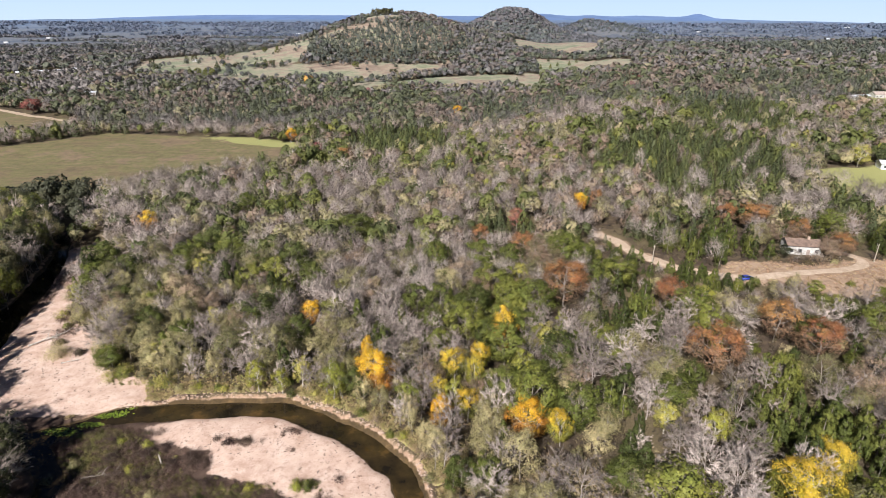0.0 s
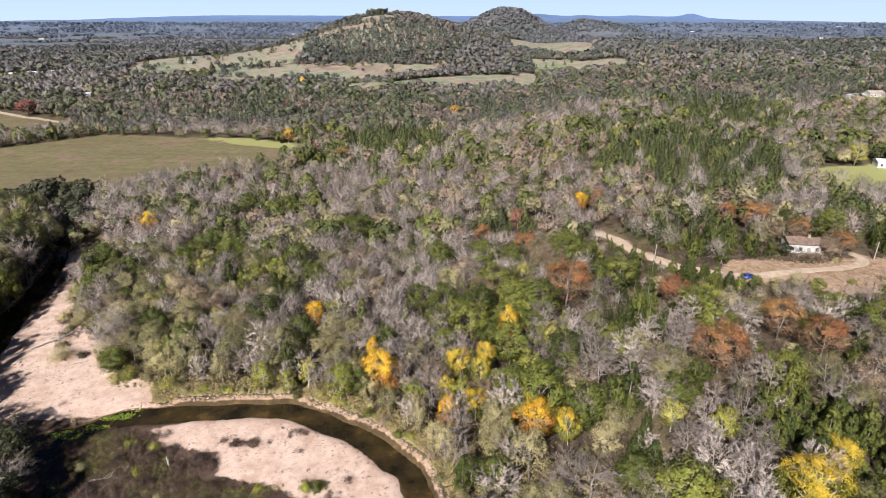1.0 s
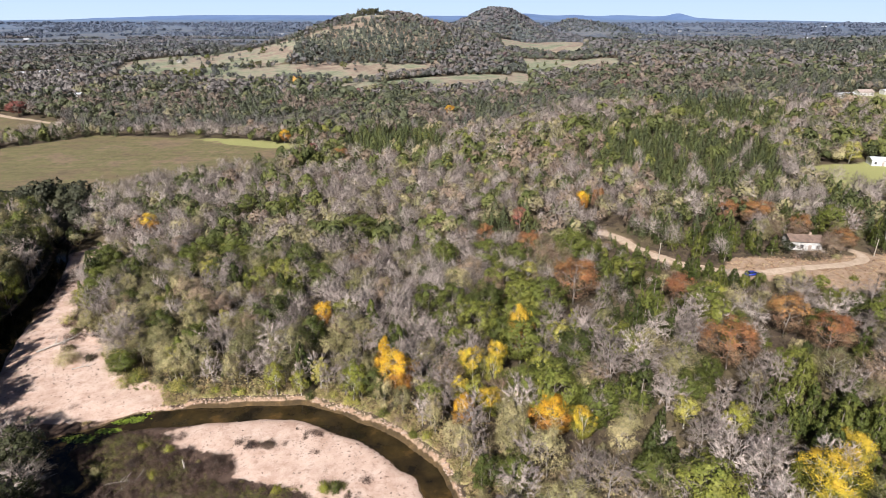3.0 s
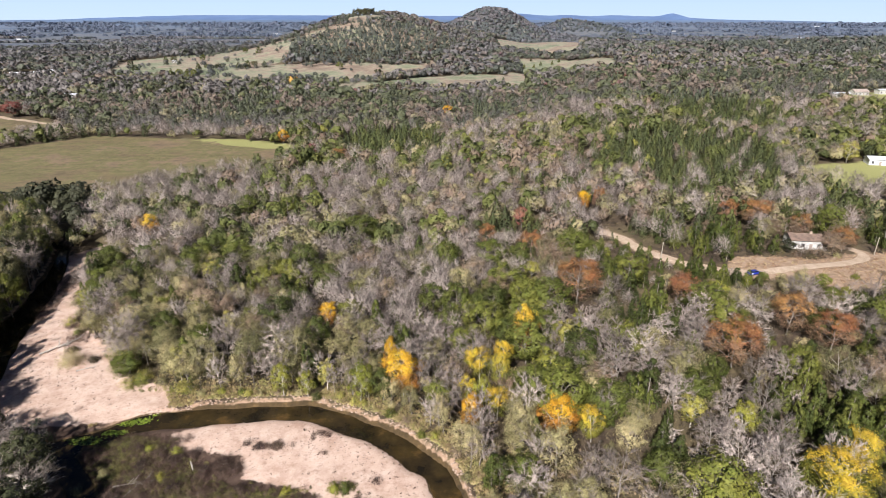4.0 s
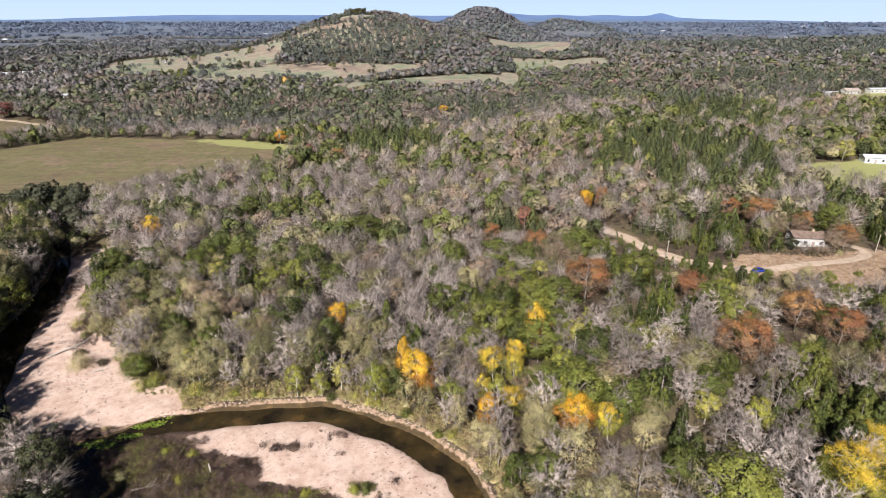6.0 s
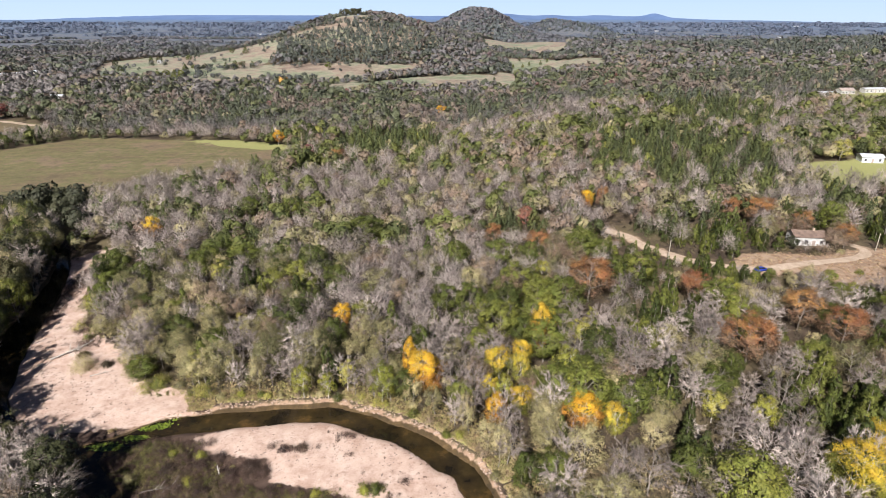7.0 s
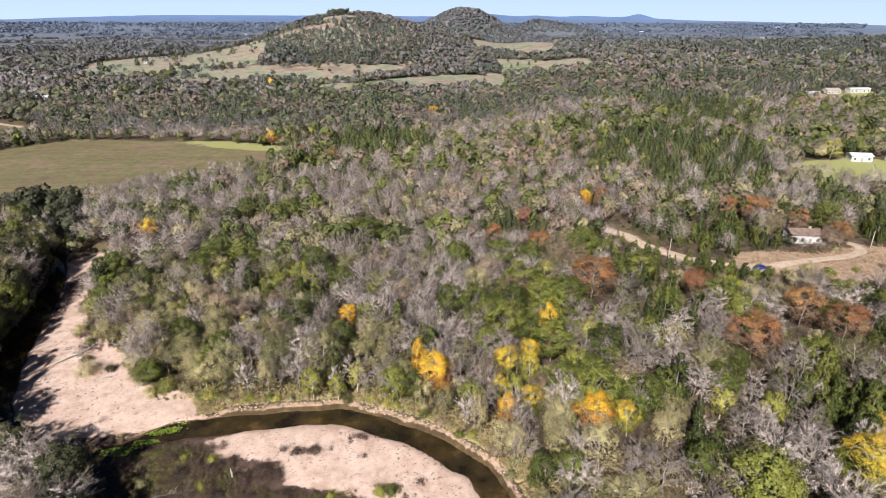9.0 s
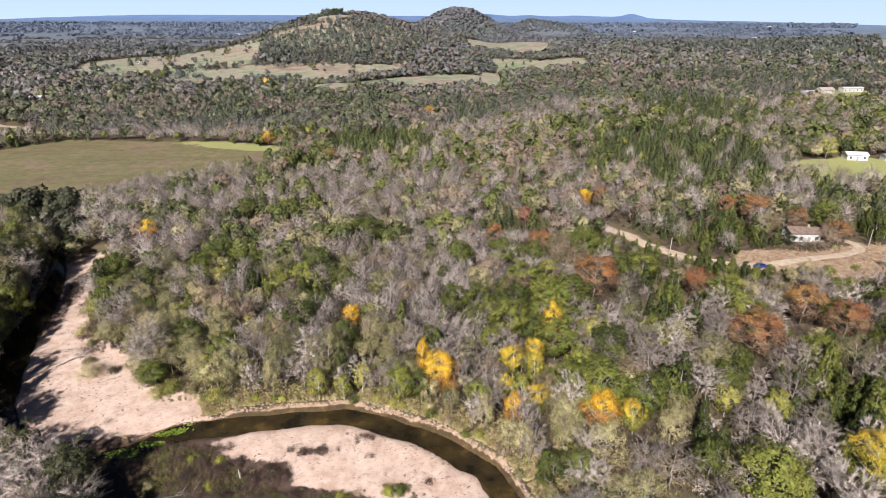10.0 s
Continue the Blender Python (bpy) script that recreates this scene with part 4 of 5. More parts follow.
# ---- woods further off: too many to count ----
def woods_arrays(kind, x, y, tall, wide, n):
    """Triangles of many trees of one kind, n sprays each, with a tint for each tree."""
    m = len(x)
    z = ground_height(x, y)
    base = np.column_stack([x, y, z])[:, None]
    tint = rng.uniform(0.08, 0.82, m)
    if kind in ("bare", "olive", "brown") and n > 60:
        twig = int(n * 2.6) if kind == "bare" else int(n * 0.7)
        d = on_ball(m * twig).reshape(m, twig, 3)
        d[..., 2] = np.abs(d[..., 2]) * 1.15 - 0.2
        mid = base + np.array([0, 0, 1.0]) * (tall * 0.46)[:, None, None]
        rad = np.stack([wide / 2, wide / 2, tall * 0.5], -1)[:, None]
        lump = 1 + 0.2 * np.sin(3 * np.arctan2(d[..., 1], d[..., 0]) + rng.uniform(0, 6, (m, 1)))
        start = mid + d * rad * (lump * rng.uniform(0.3, 1, (m, twig)) ** 0.6 * 0.92)[..., None]
        way = d * rad * 0.13 + rng.normal(size=d.shape) * 0.065 * wide[:, None, None] + np.array([0, 0, 0.015]) * tall[:, None, None]
        side = np.cross(way, d + 0.35 * rng.normal(size=way.shape))
        side /= np.linalg.norm(side, axis=2)[..., None] + 1e-9
        w = (wide * 0.36 / np.sqrt(n))[:, None, None] * rng.uniform(0.2, 0.42, (m, twig, 1))
        v = np.stack([start - side * w, start + side * w, start + way], 2).reshape(-1, 3)
        twigs = (v, np.repeat(tint, twig * 3), facing((d / rad * wide[:, None, None]).reshape(-1, 3), 0.3))
        if kind == "bare":
            return twigs, None
        left = int(n * 1.3)
    else:
        twigs, left = None, int(n * (1.7 if n > 60 else 2.2))
    k = 9 if n > 40 else 5
    if kind == "cedar":
        zc = rng.beta(1.2, 1.5, (m, left)) * 0.97
        az = rng.uniform(0, 6.283, (m, left))
        r = wide[:, None] / 2 * np.minimum(1, 2.6 * (1 - zc)) * (1 - 0.7 * zc) ** 0.75 * np.sqrt(rng.uniform(0.45, 1, (m, left))) * (1 + 0.2 * np.sin(3 * az + rng.uniform(0, 6, (m, 1))))
        at = base + np.stack([np.cos(az) * r, np.sin(az) * r, zc * tall[:, None]], -1)
        out = np.stack([np.cos(az), np.sin(az), np.full(az.shape, 0.6)], -1)
    else:
        c = on_ball(m * k).reshape(m, k, 3)
        c[..., 2] = np.abs(c[..., 2]) * 1.1 - 0.3
        j = rng.integers(0, k, (m, left))
        cc = np.take_along_axis(c, j[..., None].repeat(3, 2), 1)
        rad = np.stack([wide / 2, wide / 2, tall * 0.46], -1)[:, None]
        out = on_ball(m * left).reshape(m, left, 3) + 0.5 * cc
        out /= np.linalg.norm(out, axis=2)[..., None]
        at = base + np.array([0, 0, 1.0]) * (tall * 0.5)[:, None, None] + (cc * 0.64 + out * 0.38) * rad
        out = out + 0.5 * cc + np.array([0, 0, 0.1])
    size = (wide * (1.3 if n <= 60 else 1.6 if kind not in ("olive", "brown") else 1.35) / np.sqrt(n))[:, None].repeat(left, 1)
    lv, ln = leaf_arrays(at.reshape(-1, 3), out.reshape(-1, 3), size.ravel())
    return twigs, (lv, np.repeat(tint, left * 3), ln)


def woods(name, label, pieces):
    """One object out of many trees: pieces are arrays of corners, tints and the way they face."""
    v = np.concatenate([p[0] for p in pieces])
    me = poly_mesh(name, v, np.arange(len(v)).reshape(-1, 3), np.concatenate([p[2] for p in pieces]))
    add_values(me, "tint", np.concatenate([p[1] for p in pieces]))
    return me


STUFF = {k: [] for k in ORDER + ["brush"]}
MIDDLE, DISTANT, HORIZON, RIM = ({k: [] for k in ORDER} for _ in range(4))


def grow(x, y, kinds, n, scale=1.0, flat=1.0, into=STUFF):
    for i, kind in enumerate(ORDER):
        pick = kinds == i
        if not pick.any():
            continue
        m = int(pick.sum())
        s = np.clip(rng.normal(1, 0.21, m), 0.55, 1.5) * scale
        tall, wide = SIZE[kind]
        twigs, leaves = woods_arrays(kind, x[pick], y[pick], tall * s * flat, wide * s * rng.uniform(0.9, 1.15, m), n)
        if twigs:
            into["bare"].append(twigs)
        if leaves:
            into[kind].append(leaves)


if LEFT_OVER:
    a = np.array(LEFT_OVER)
    tall_ones = low_growth(a[:, 0], a[:, 1]) > 0.9
    for part_of, n, scale in ((a[tall_ones], 250, 1.0), (a[~tall_ones], 150, 0.5)):
        grow(part_of[:, 0], part_of[:, 1], part_of[:, 2].astype(int), n, scale)
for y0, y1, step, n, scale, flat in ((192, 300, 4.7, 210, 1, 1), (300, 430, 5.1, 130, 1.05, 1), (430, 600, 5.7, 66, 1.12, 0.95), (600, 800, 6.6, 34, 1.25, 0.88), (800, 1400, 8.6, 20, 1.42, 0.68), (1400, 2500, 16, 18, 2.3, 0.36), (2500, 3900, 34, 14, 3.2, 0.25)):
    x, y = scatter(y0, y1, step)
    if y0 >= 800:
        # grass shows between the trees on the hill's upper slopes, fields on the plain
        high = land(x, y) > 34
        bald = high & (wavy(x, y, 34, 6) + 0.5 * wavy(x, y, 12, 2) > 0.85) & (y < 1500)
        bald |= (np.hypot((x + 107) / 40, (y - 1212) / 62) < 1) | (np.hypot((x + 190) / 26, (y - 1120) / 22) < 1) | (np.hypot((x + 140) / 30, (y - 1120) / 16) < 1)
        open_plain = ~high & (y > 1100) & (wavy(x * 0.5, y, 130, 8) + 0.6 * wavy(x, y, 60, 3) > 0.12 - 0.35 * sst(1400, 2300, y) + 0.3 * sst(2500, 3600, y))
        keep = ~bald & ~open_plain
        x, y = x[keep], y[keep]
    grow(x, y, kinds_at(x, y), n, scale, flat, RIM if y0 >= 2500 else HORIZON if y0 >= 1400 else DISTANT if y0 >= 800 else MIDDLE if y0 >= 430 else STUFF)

# hedges and single trees across the pastures
def hedge(ax, ay, bx, by, gap, wobble, kind_pick, scale=0.9, into=DISTANT):
    k = int(math.hypot(bx - ax, by - ay) / gap)
    t = rng.uniform(0, 1, k)
    x, y = ax + (bx - ax) * t + rng.normal(size=k) * wobble, ay + (by - ay) * t + rng.normal(size=k) * wobble
    grow(x, y, rng.choice(kind_pick, k), 60, scale, 0.85, into)


for row in ((-330, 822, -240, 800, 4, 3), (-325, 872, -180, 908, 9, 4), (-165, 895, -70, 902, 4, 5), (-70, 905, 20, 912, 5, 5), (-176, 778, -104, 735, 3, 5), (-104, 737, -47, 776, 2.5, 5), (-47, 776, 13, 818, 2.5, 5), (-307, 848, -216, 917, 9, 3), (-470, 905, -390, 935, 6, 8), (-230, 770, -120, 790, 5, 5), (-420, 1100, -330, 1170, 5, 10), (-300, 1180, -235, 1110, 6, 12), (-430, 880, -250, 1010, 12, 60), (-350, 790, -60, 850, 14, 30), (-330, 1000, -230, 1100, 10, 40)):
    hedge(*row, [2, 3, 3, 0, 8])
hedge(-330, 380, -268, 440, 2.2, 4, [0, 1, 2, 3, 8], 0.8, MIDDLE)
hedge(-345, 360, -300, 400, 3.0, 5, [0, 1, 3, 8], 0.8, MIDDLE)
hedge(-960, 1080, -640, 1180, 2.2, 16, [2, 3, 8, 0, 4], 1.25)
hedge(-660, 1190, -330, 1290, 2.2, 16, [2, 3, 8, 0, 4], 1.25)
hedge(-900, 900, -600, 960, 2.6, 14, [2, 3, 8, 0, 4], 1.15)
hedge(-1300, 1500, -500, 1640, 3.0, 20, [2, 3, 8, 0], 1.4)
# woods on the two far hills
k = 2600
a, r = rng.uniform(0, 6.283, k), np.sqrt(rng.uniform(0, 1, k))
x, y = 300 + 330 * r * np.cos(a), 1830 + 260 * r * np.sin(a)
grow(x, y, kinds_at(x, y), 18, 1.5, 0.55, HORIZON)


# undergrowth and brush, low and dense
def brush_arrays(x, y, tall, wide, n, size):
    m = len(x)
    z = ground_height(x, y)
    d = on_ball(m * n).reshape(m, n, 3)
    d[..., 2] = np.abs(d[..., 2])
    at = np.column_stack([x, y, z])[:, None] + d * np.stack([wide / 2, wide / 2, tall], -1)[:, None] * rng.uniform(0.35, 1, (m, n, 1))
    lv, ln = leaf_arrays(at.reshape(-1, 3), d.reshape(-1, 3), np.full(m * n, size))
    return lv, np.repeat(rng.uniform(0, 1, m), n * 3), ln


x, y = scatter(62, 215, 2.6, clear=False)
s = rng.uniform(0.6, 1.4, len(x))
STUFF["brush"].append(brush_arrays(x, y, 1.5 * s, 2.6 * s, 40, 0.3))
WORDS = dict(bare="grey bare", olive="thinning olive", cedar="dark green cedar", green="green broadleaf", brown="dull brown oak", yellow="golden autumn", lime="yellow-green", red="crimson", dark="dark-leaved")
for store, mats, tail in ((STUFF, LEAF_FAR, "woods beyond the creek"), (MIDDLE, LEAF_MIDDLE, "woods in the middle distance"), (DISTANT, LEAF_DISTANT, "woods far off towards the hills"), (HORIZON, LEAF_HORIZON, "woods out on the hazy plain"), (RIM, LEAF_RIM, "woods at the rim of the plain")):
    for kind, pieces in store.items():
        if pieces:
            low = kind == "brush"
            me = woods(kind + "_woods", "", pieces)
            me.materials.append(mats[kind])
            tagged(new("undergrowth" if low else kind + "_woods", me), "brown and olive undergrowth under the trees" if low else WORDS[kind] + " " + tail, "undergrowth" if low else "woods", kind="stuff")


# ---- brush and driftwood on the creek's low ground ----
def bush(name, x, y, tall, wide, material, label, n=420, size=0.22, twigs=160):
    """A many-stemmed bush: stems with twigs, and a ragged crown of leaves."""
    crown, stems = Shoots(), []
    for i in range(6):
        az, out = i * 2.4 + rng.uniform(-0.3, 0.3), rng.uniform(0.3, 0.8) * wide / 2
        tip = np.array([math.cos(az) * out, math.sin(az) * out, tall * rng.uniform(0.55, 0.95)])
        stem = Shoots()
        stem.tube([np.zeros(3), tip * np.array([0.4, 0.4, 0.55]), tip], [0.05, 0.035, 0.012], 4)
        stems.append(stem)
    d = on_ball(n)
    d[:, 2] = np.abs(d[:, 2])
    az = np.arctan2(d[:, 1], d[:, 0])
    lump = 1 + 0.2 * np.sin(3 * az + rng.uniform(0, 6)) + 0.12 * np.sin(7 * az + rng.uniform(0, 6))
    at = d * np.array([wide / 2, wide / 2, tall]) * (lump * rng.uniform(0.45, 1, n))[:, None]
    crown.leaves(at, d, np.full(n, size))
    if twigs:
        w = d[:twigs] * rng.uniform(0.4, 0.9, (twigs, 1)) + rng.normal(size=(twigs, 3)) * 0.25
        crown.slivers(at[:twigs] * 0.8, w * min(1.0, tall * 0.6), rng.uniform(0.03, 0.06, twigs))
    root = tagged(new(name), label, "bush", "creek-side bushes")
    for stem in stems:
        part("stem", stem.mesh("stem"), BARK, root)
    part("crown", crown.mesh("crown"), material, root)
    root.matrix_basis = pose(x, y, ground_at(x, y) - 0.05, 0, 0, rng.uniform(0, 360))
    return root


DRY_FAR = foliage("dry_brush_low", (0.05, 0.031, 0.026), (0.10, 0.064, 0.05), (0.18, 0.122, 0.09), False, 0.1)
WEED = foliage("weeds", (0.09, 0.09, 0.03), (0.15, 0.145, 0.045), (0.22, 0.19, 0.07), False, 0.2)


def in_patches(n, rows):
    """Random places in ellipses of x, y, half width, half depth; denser where the ellipse is larger."""
    area = np.array([r[2] * r[3] for r in rows], float)
    i = rng.choice(len(rows), n, p=area / area.sum())
    a, r = rng.uniform(0, 6.283, n), np.sqrt(rng.uniform(0, 1, n)) * (1 + 0.25 * rng.normal(size=n))
    rows = np.array(rows, float)
    return rows[i, 0] + rows[i, 2] * r * np.cos(a), rows[i, 1] + rows[i, 3] * r * np.sin(a)


# dark dry brush on the gravel bar and the low ground beside it
BRUSH = [(-50.5, 93.6, 4.4, 2.6), (-42.5, 98.6, 4.2, 0.7), (-47.5, 100.0, 1.6, 0.6), (-31.2, 96.3, 1.0, 0.7), (-32.5, 101.8, 2.6, 1.0), (-37, 103.8, 1.6, 0.5), (-61, 95.5, 6, 3.8), (-66, 92, 8, 5.5), (-57, 87, 10, 5), (-46, 84, 10, 4), (-70, 82, 14, 8), (-48, 78, 14, 5),
         (-70, 98, 4, 3), (-74, 102.5, 8, 2.0), (-64, 101.5, 5, 1.6), (-77, 96, 5, 4), (-97, 93, 12, 9), (-106, 100, 6, 5), (-33, 83, 6, 2.2), (-22, 83.5, 2, 1.0), (-20, 88, 1.2, 0.5), (-110, 158, 3, 7), (-117, 180, 3.5, 10), (-105, 146, 3, 4), (-123, 200, 3, 6), (-127, 185, 4, 14), (-124, 160, 3, 12)]
x, y = in_patches(5600, BRUSH)
keep = in_water(x, y) < -0.4
x, y = x[keep], y[keep]
s = rng.uniform(0.5, 1.2, len(x))
grown = brush_arrays(x, y, (1.1 + 0.6 * wavy(x, y, 4, 2)) * s, 1.9 * s, 64, 0.115)
me = woods("dry_brush", "", [grown])
me.materials.append(DRY_FAR)
tagged(new("dry_brush", me), "dark brown dry brush on the gravel bar", "brush", kind="stuff")
# green weeds among it
x, y = in_patches(3000, [(-84, 118.5, 8, 3.5), (-92, 131, 4, 7), (-74, 101.5, 6, 2), (-68, 99, 6, 3), (-61, 91, 7, 5), (-72, 94, 5, 5), (-52, 86, 9, 3), (-38, 85, 5, 2), (-26, 86.5, 2.5, 1.5), (-106, 156, 3, 8), (-112, 176, 3, 8)])
keep = (in_water(x, y) < -0.3) & (inside(x, y, BEACH) < 0)
s = rng.uniform(0.5, 1.3, int(keep.sum()))
grown = brush_arrays(x[keep], y[keep], 0.7 * s, 1.3 * s, 50, 0.13)
me = woods("weeds", "", [grown])
me.materials.append(WEED)
tagged(new("weeds", me), "olive weeds between the brush", "weeds", kind="stuff")
# tufts and litter strewn over the sand
x, y = in_patches(330, [(-40, 97, 22, 9), (-20, 88, 9, 9), (-92, 122, 16, 10), (-108, 140, 10, 18), (-120, 180, 8, 22)])
keep = (np.maximum(inside(x, y, BAR), inside(x, y, BEACH)) > 0.6) & (in_water(x, y) < -0.5)
s = rng.uniform(0.4, 1.3, int(keep.sum())) ** 1.5
grown = brush_arrays(x[keep], y[keep], 0.16 * s, 0.7 * s, 12, 0.15)
me = woods("tufts", "", [grown])
me.materials.append(DRY_FAR)
tagged(new("tufts", me), "dry tufts strewn over pale gravel", "tufts", kind="stuff")
# grass on the far bank's slope
n = 6000
j = rng.integers(10, 20, n)
c = np.array(CREEK)
f = rng.uniform(0, 1, n)
bx, by = c[j, 0] + (c[j + 1, 0] - c[j, 0]) * f, c[j, 1] + (c[j + 1, 1] - c[j, 1]) * f
off = c[j, 2] + 1.8 + rng.exponential(4.5, n)
dx, dy = c[j + 1, 0] - c[j, 0], c[j + 1, 1] - c[j, 1]
ln = np.hypot(dx, dy)
x, y = bx - dy / ln * off, by + dx / ln * off
keep = (in_water(x, y) < -1.2) & (inside(x, y, BEACH) < -1) & (inside(x, y, BAR) < -1) & (y > 60)
s = rng.uniform(0.5, 1.3, int(keep.sum()))
grown = brush_arrays(x[keep], y[keep], 0.55 * s, 1.1 * s, 26, 0.17)
me = woods("bank_grass", "", [grown])
me.materials.append(foliage("bank_grass_blades", (0.288, 0.208, 0.112), (0.416, 0.328, 0.176), (0.336, 0.320, 0.112), False, 0.25))
tagged(new("bank_grass", me), "tawny grass on the creek bank", "grass", kind="stuff")

# tan weeds in the clearings above the bank
x, y = in_patches(2400, [(6, 89, 8, 6), (14, 84, 8, 6), (24, 87, 9, 6), (34, 85, 7, 5), (0, 97, 5, 4), (42, 90, 5, 5)])
keep = in_water(x, y) < -1.5
s = rng.uniform(0.5, 1.3, int(keep.sum()))
grown = brush_arrays(x[keep], y[keep], 0.7 * s, 1.2 * s, 26, 0.15)
me = woods("tan_weeds", "", [grown])
me.materials.append(foliage("tan_weed_blades", (0.24, 0.18, 0.11), (0.36, 0.275, 0.165), (0.34, 0.30, 0.14), False, 0.15))
tagged(new("tan_weeds", me), "tan weeds in small clearings above the bank", "weeds", kind="stuff")

for x, y, tall, wide, kind, words in ((-100, 133.0, 4.0, 7.2, "olive", "rounded olive bush on the sandbank"), (-95, 134, 1.7, 3.6, "brush", "low brown bush on the sandbank"), (-103, 139, 1.4, 4.0, "brush", "low brown brush by driftwood"),
                                      (-61.3, 90.6, 1.8, 2.2, "lime", "small yellow-green bush in dry brush"), (-60.8, 98.0, 1.5, 2.6, "lime", "small yellowish bush beside the stump"), (-27.6, 85.9, 2.0, 2.4, "lime", "small yellow bush on the gravel bar"),
                                      (-25.4, 85.6, 2.4, 2.2, "cedar", "small dark evergreen bush on the gravel bar"), (-36.5, 86, 1.4, 2.4, "lime", "low yellowish bush in brush"), (-72.5, 92.0, 1.6, 2.8, "olive", "olive bush at the pond's edge"),
                                      (-76, 88.5, 1.8, 3.2, "olive", "olive bush at the pond's edge"), (-66.8, 99.2, 1.0, 2.4, "lime", "low yellowish bush on low ground"), (-54, 84, 1.5, 3.4, "olive", "olive bush in dry brush"),
                                      (-45, 83, 1.4, 3.0, "green", "low green bush in dry brush"), (-84, 128, 3.2, 5.5, "green", "green bush at the wood's edge"), (-78, 123, 3.0, 5.0, "green", "green bush at the wood's edge"),
                                      (-90, 138, 3.0, 6.0, "olive", "olive bush at the wood's edge"), (-100, 152, 3.4, 7.0, "olive", "olive bush at the wood's edge"), (-107, 163, 3.4, 7.0, "olive", "olive bush at the wood's edge"),
                                      (-67, 119.5, 2.6, 4.6, "lime", "yellow-green bush above the bank")):
    bush("bush", x, y, tall, wide, LEAF[kind], words, n=int(260 + 45 * wide * wide), size=0.18)
MOUND = foliage("dark_brush_mound", (0.045, 0.028, 0.024), (0.075, 0.048, 0.038), (0.12, 0.082, 0.058), True, 0.1)
for x, y, tall, wide in ((-50.5, 94, 1.9, 4.6), (-53.5, 92, 1.7, 3.8), (-47.5, 92.5, 1.6, 3.6), (-60, 95, 1.8, 4.2), (-64, 98, 1.5, 3.6), (-57, 97.5, 1.3, 3.2), (-66, 94, 1.8, 4.4), (-63, 89, 1.9, 4.2), (-69, 99.5, 1.4, 3.4), (-58, 88, 1.7, 4.0), (-52, 86.5, 1.6, 4.2), (-45, 87, 1.5, 3.8), (-68, 86, 1.8, 4.4), (-48, 82, 1.6, 4.0), (-41, 98.7, 0.9, 3.6), (-44.5, 98.6, 0.8, 3.0)):
    bush("bush", x, y, tall, wide, MOUND, "dense dark reddish-brown bush on the gravel bar", n=int(300 + 50 * wide * wide), size=0.13, twigs=260)
EDGE = [(-121, 207), (-119.5, 188), (-115, 170), (-107, 152), (-95, 142.5), (-86, 131), (-80, 123), (-69, 119.5), (-58, 116.5), (-44, 116.5), (-31, 114.5), (-20, 108.5), (-11, 101), (-3.5, 93), (-0.5, 84)]
for (ax, ay), (bx, by) in zip(EDGE, EDGE[1:]):
    k = max(1, int(math.hypot(bx - ax, by - ay) / 3.4))
    for i in range(k):
        kind = ("olive", "olive", "lime", "green", "lime", "brown")[int(rng.integers(6))]
        x, y = ax + (bx - ax) * i / k + rng.normal() * 1.1, ay + (by - ay) * i / k + rng.normal() * 1.1
        s = rng.uniform(0.6, 1.15) * (1.0 if y > 118 else 0.62)
        bush("bush", float(x), float(y), float(3.0 * s), float(5.0 * s), LEAF[kind], "twiggy bush at the wood's edge", n=620, size=0.17)

# slender trees standing on the bank's slope, trunks in view
for (ax, ay), (bx, by) in zip(EDGE[7:], EDGE[8:]):
    k = max(1, int(math.hypot(bx - ax, by - ay) / 4.0))
    for i in range(k):
        kind = ("olive", "bare", "olive", "lime", "bare")[int(rng.integers(5))]
        x, y = ax + (bx - ax) * (i + rng.uniform(0, 0.6)) / k, ay + (by - ay) * i / k + 2.2 + rng.normal() * 0.8
        plant(kind, float(x), float(y), float(rng.uniform(7.5, 10.5)), float(rng.uniform(3.6, 5.2)), "slender pale-trunked tree on the creek bank")

ALGAE = foliage("green_algae", (0.11, 0.16, 0.02), (0.18, 0.26, 0.03), (0.26, 0.36, 0.04), False, 0.1)
x, y = in_patches(800, [(-82, 103.2, 4, 1.2), (-75, 108.6, 3.5, 0.9), (-72.6, 109.6, 2.4, 0.8), (-70.5, 111.2, 1.0, 0.5), (-68, 104.6, 0.7, 0.5), (-77, 105.4, 2.8, 1.0), (-80.5, 102.6, 2.0, 1.0)])
v, ln = leaf_arrays(np.column_stack([x, y, rng.uniform(0.012, 0.05, len(x))]), np.tile([0, 0, 3.0], (len(x), 1)), np.full(len(x), 0.3))
me = woods("algae", "", [(v, np.repeat(rng.uniform(0, 1, len(x)), 3), ln)])
me.materials.append(ALGAE)
tagged(new("algae", me), "bright green algae mats floating on the creek", "algae", kind="stuff")

DRIFT = surface("bleached_wood", (0.340, 0.306, 0.272), (0.595, 0.561, 0.510), 2.0, 0.9, 0.01, fine=14)


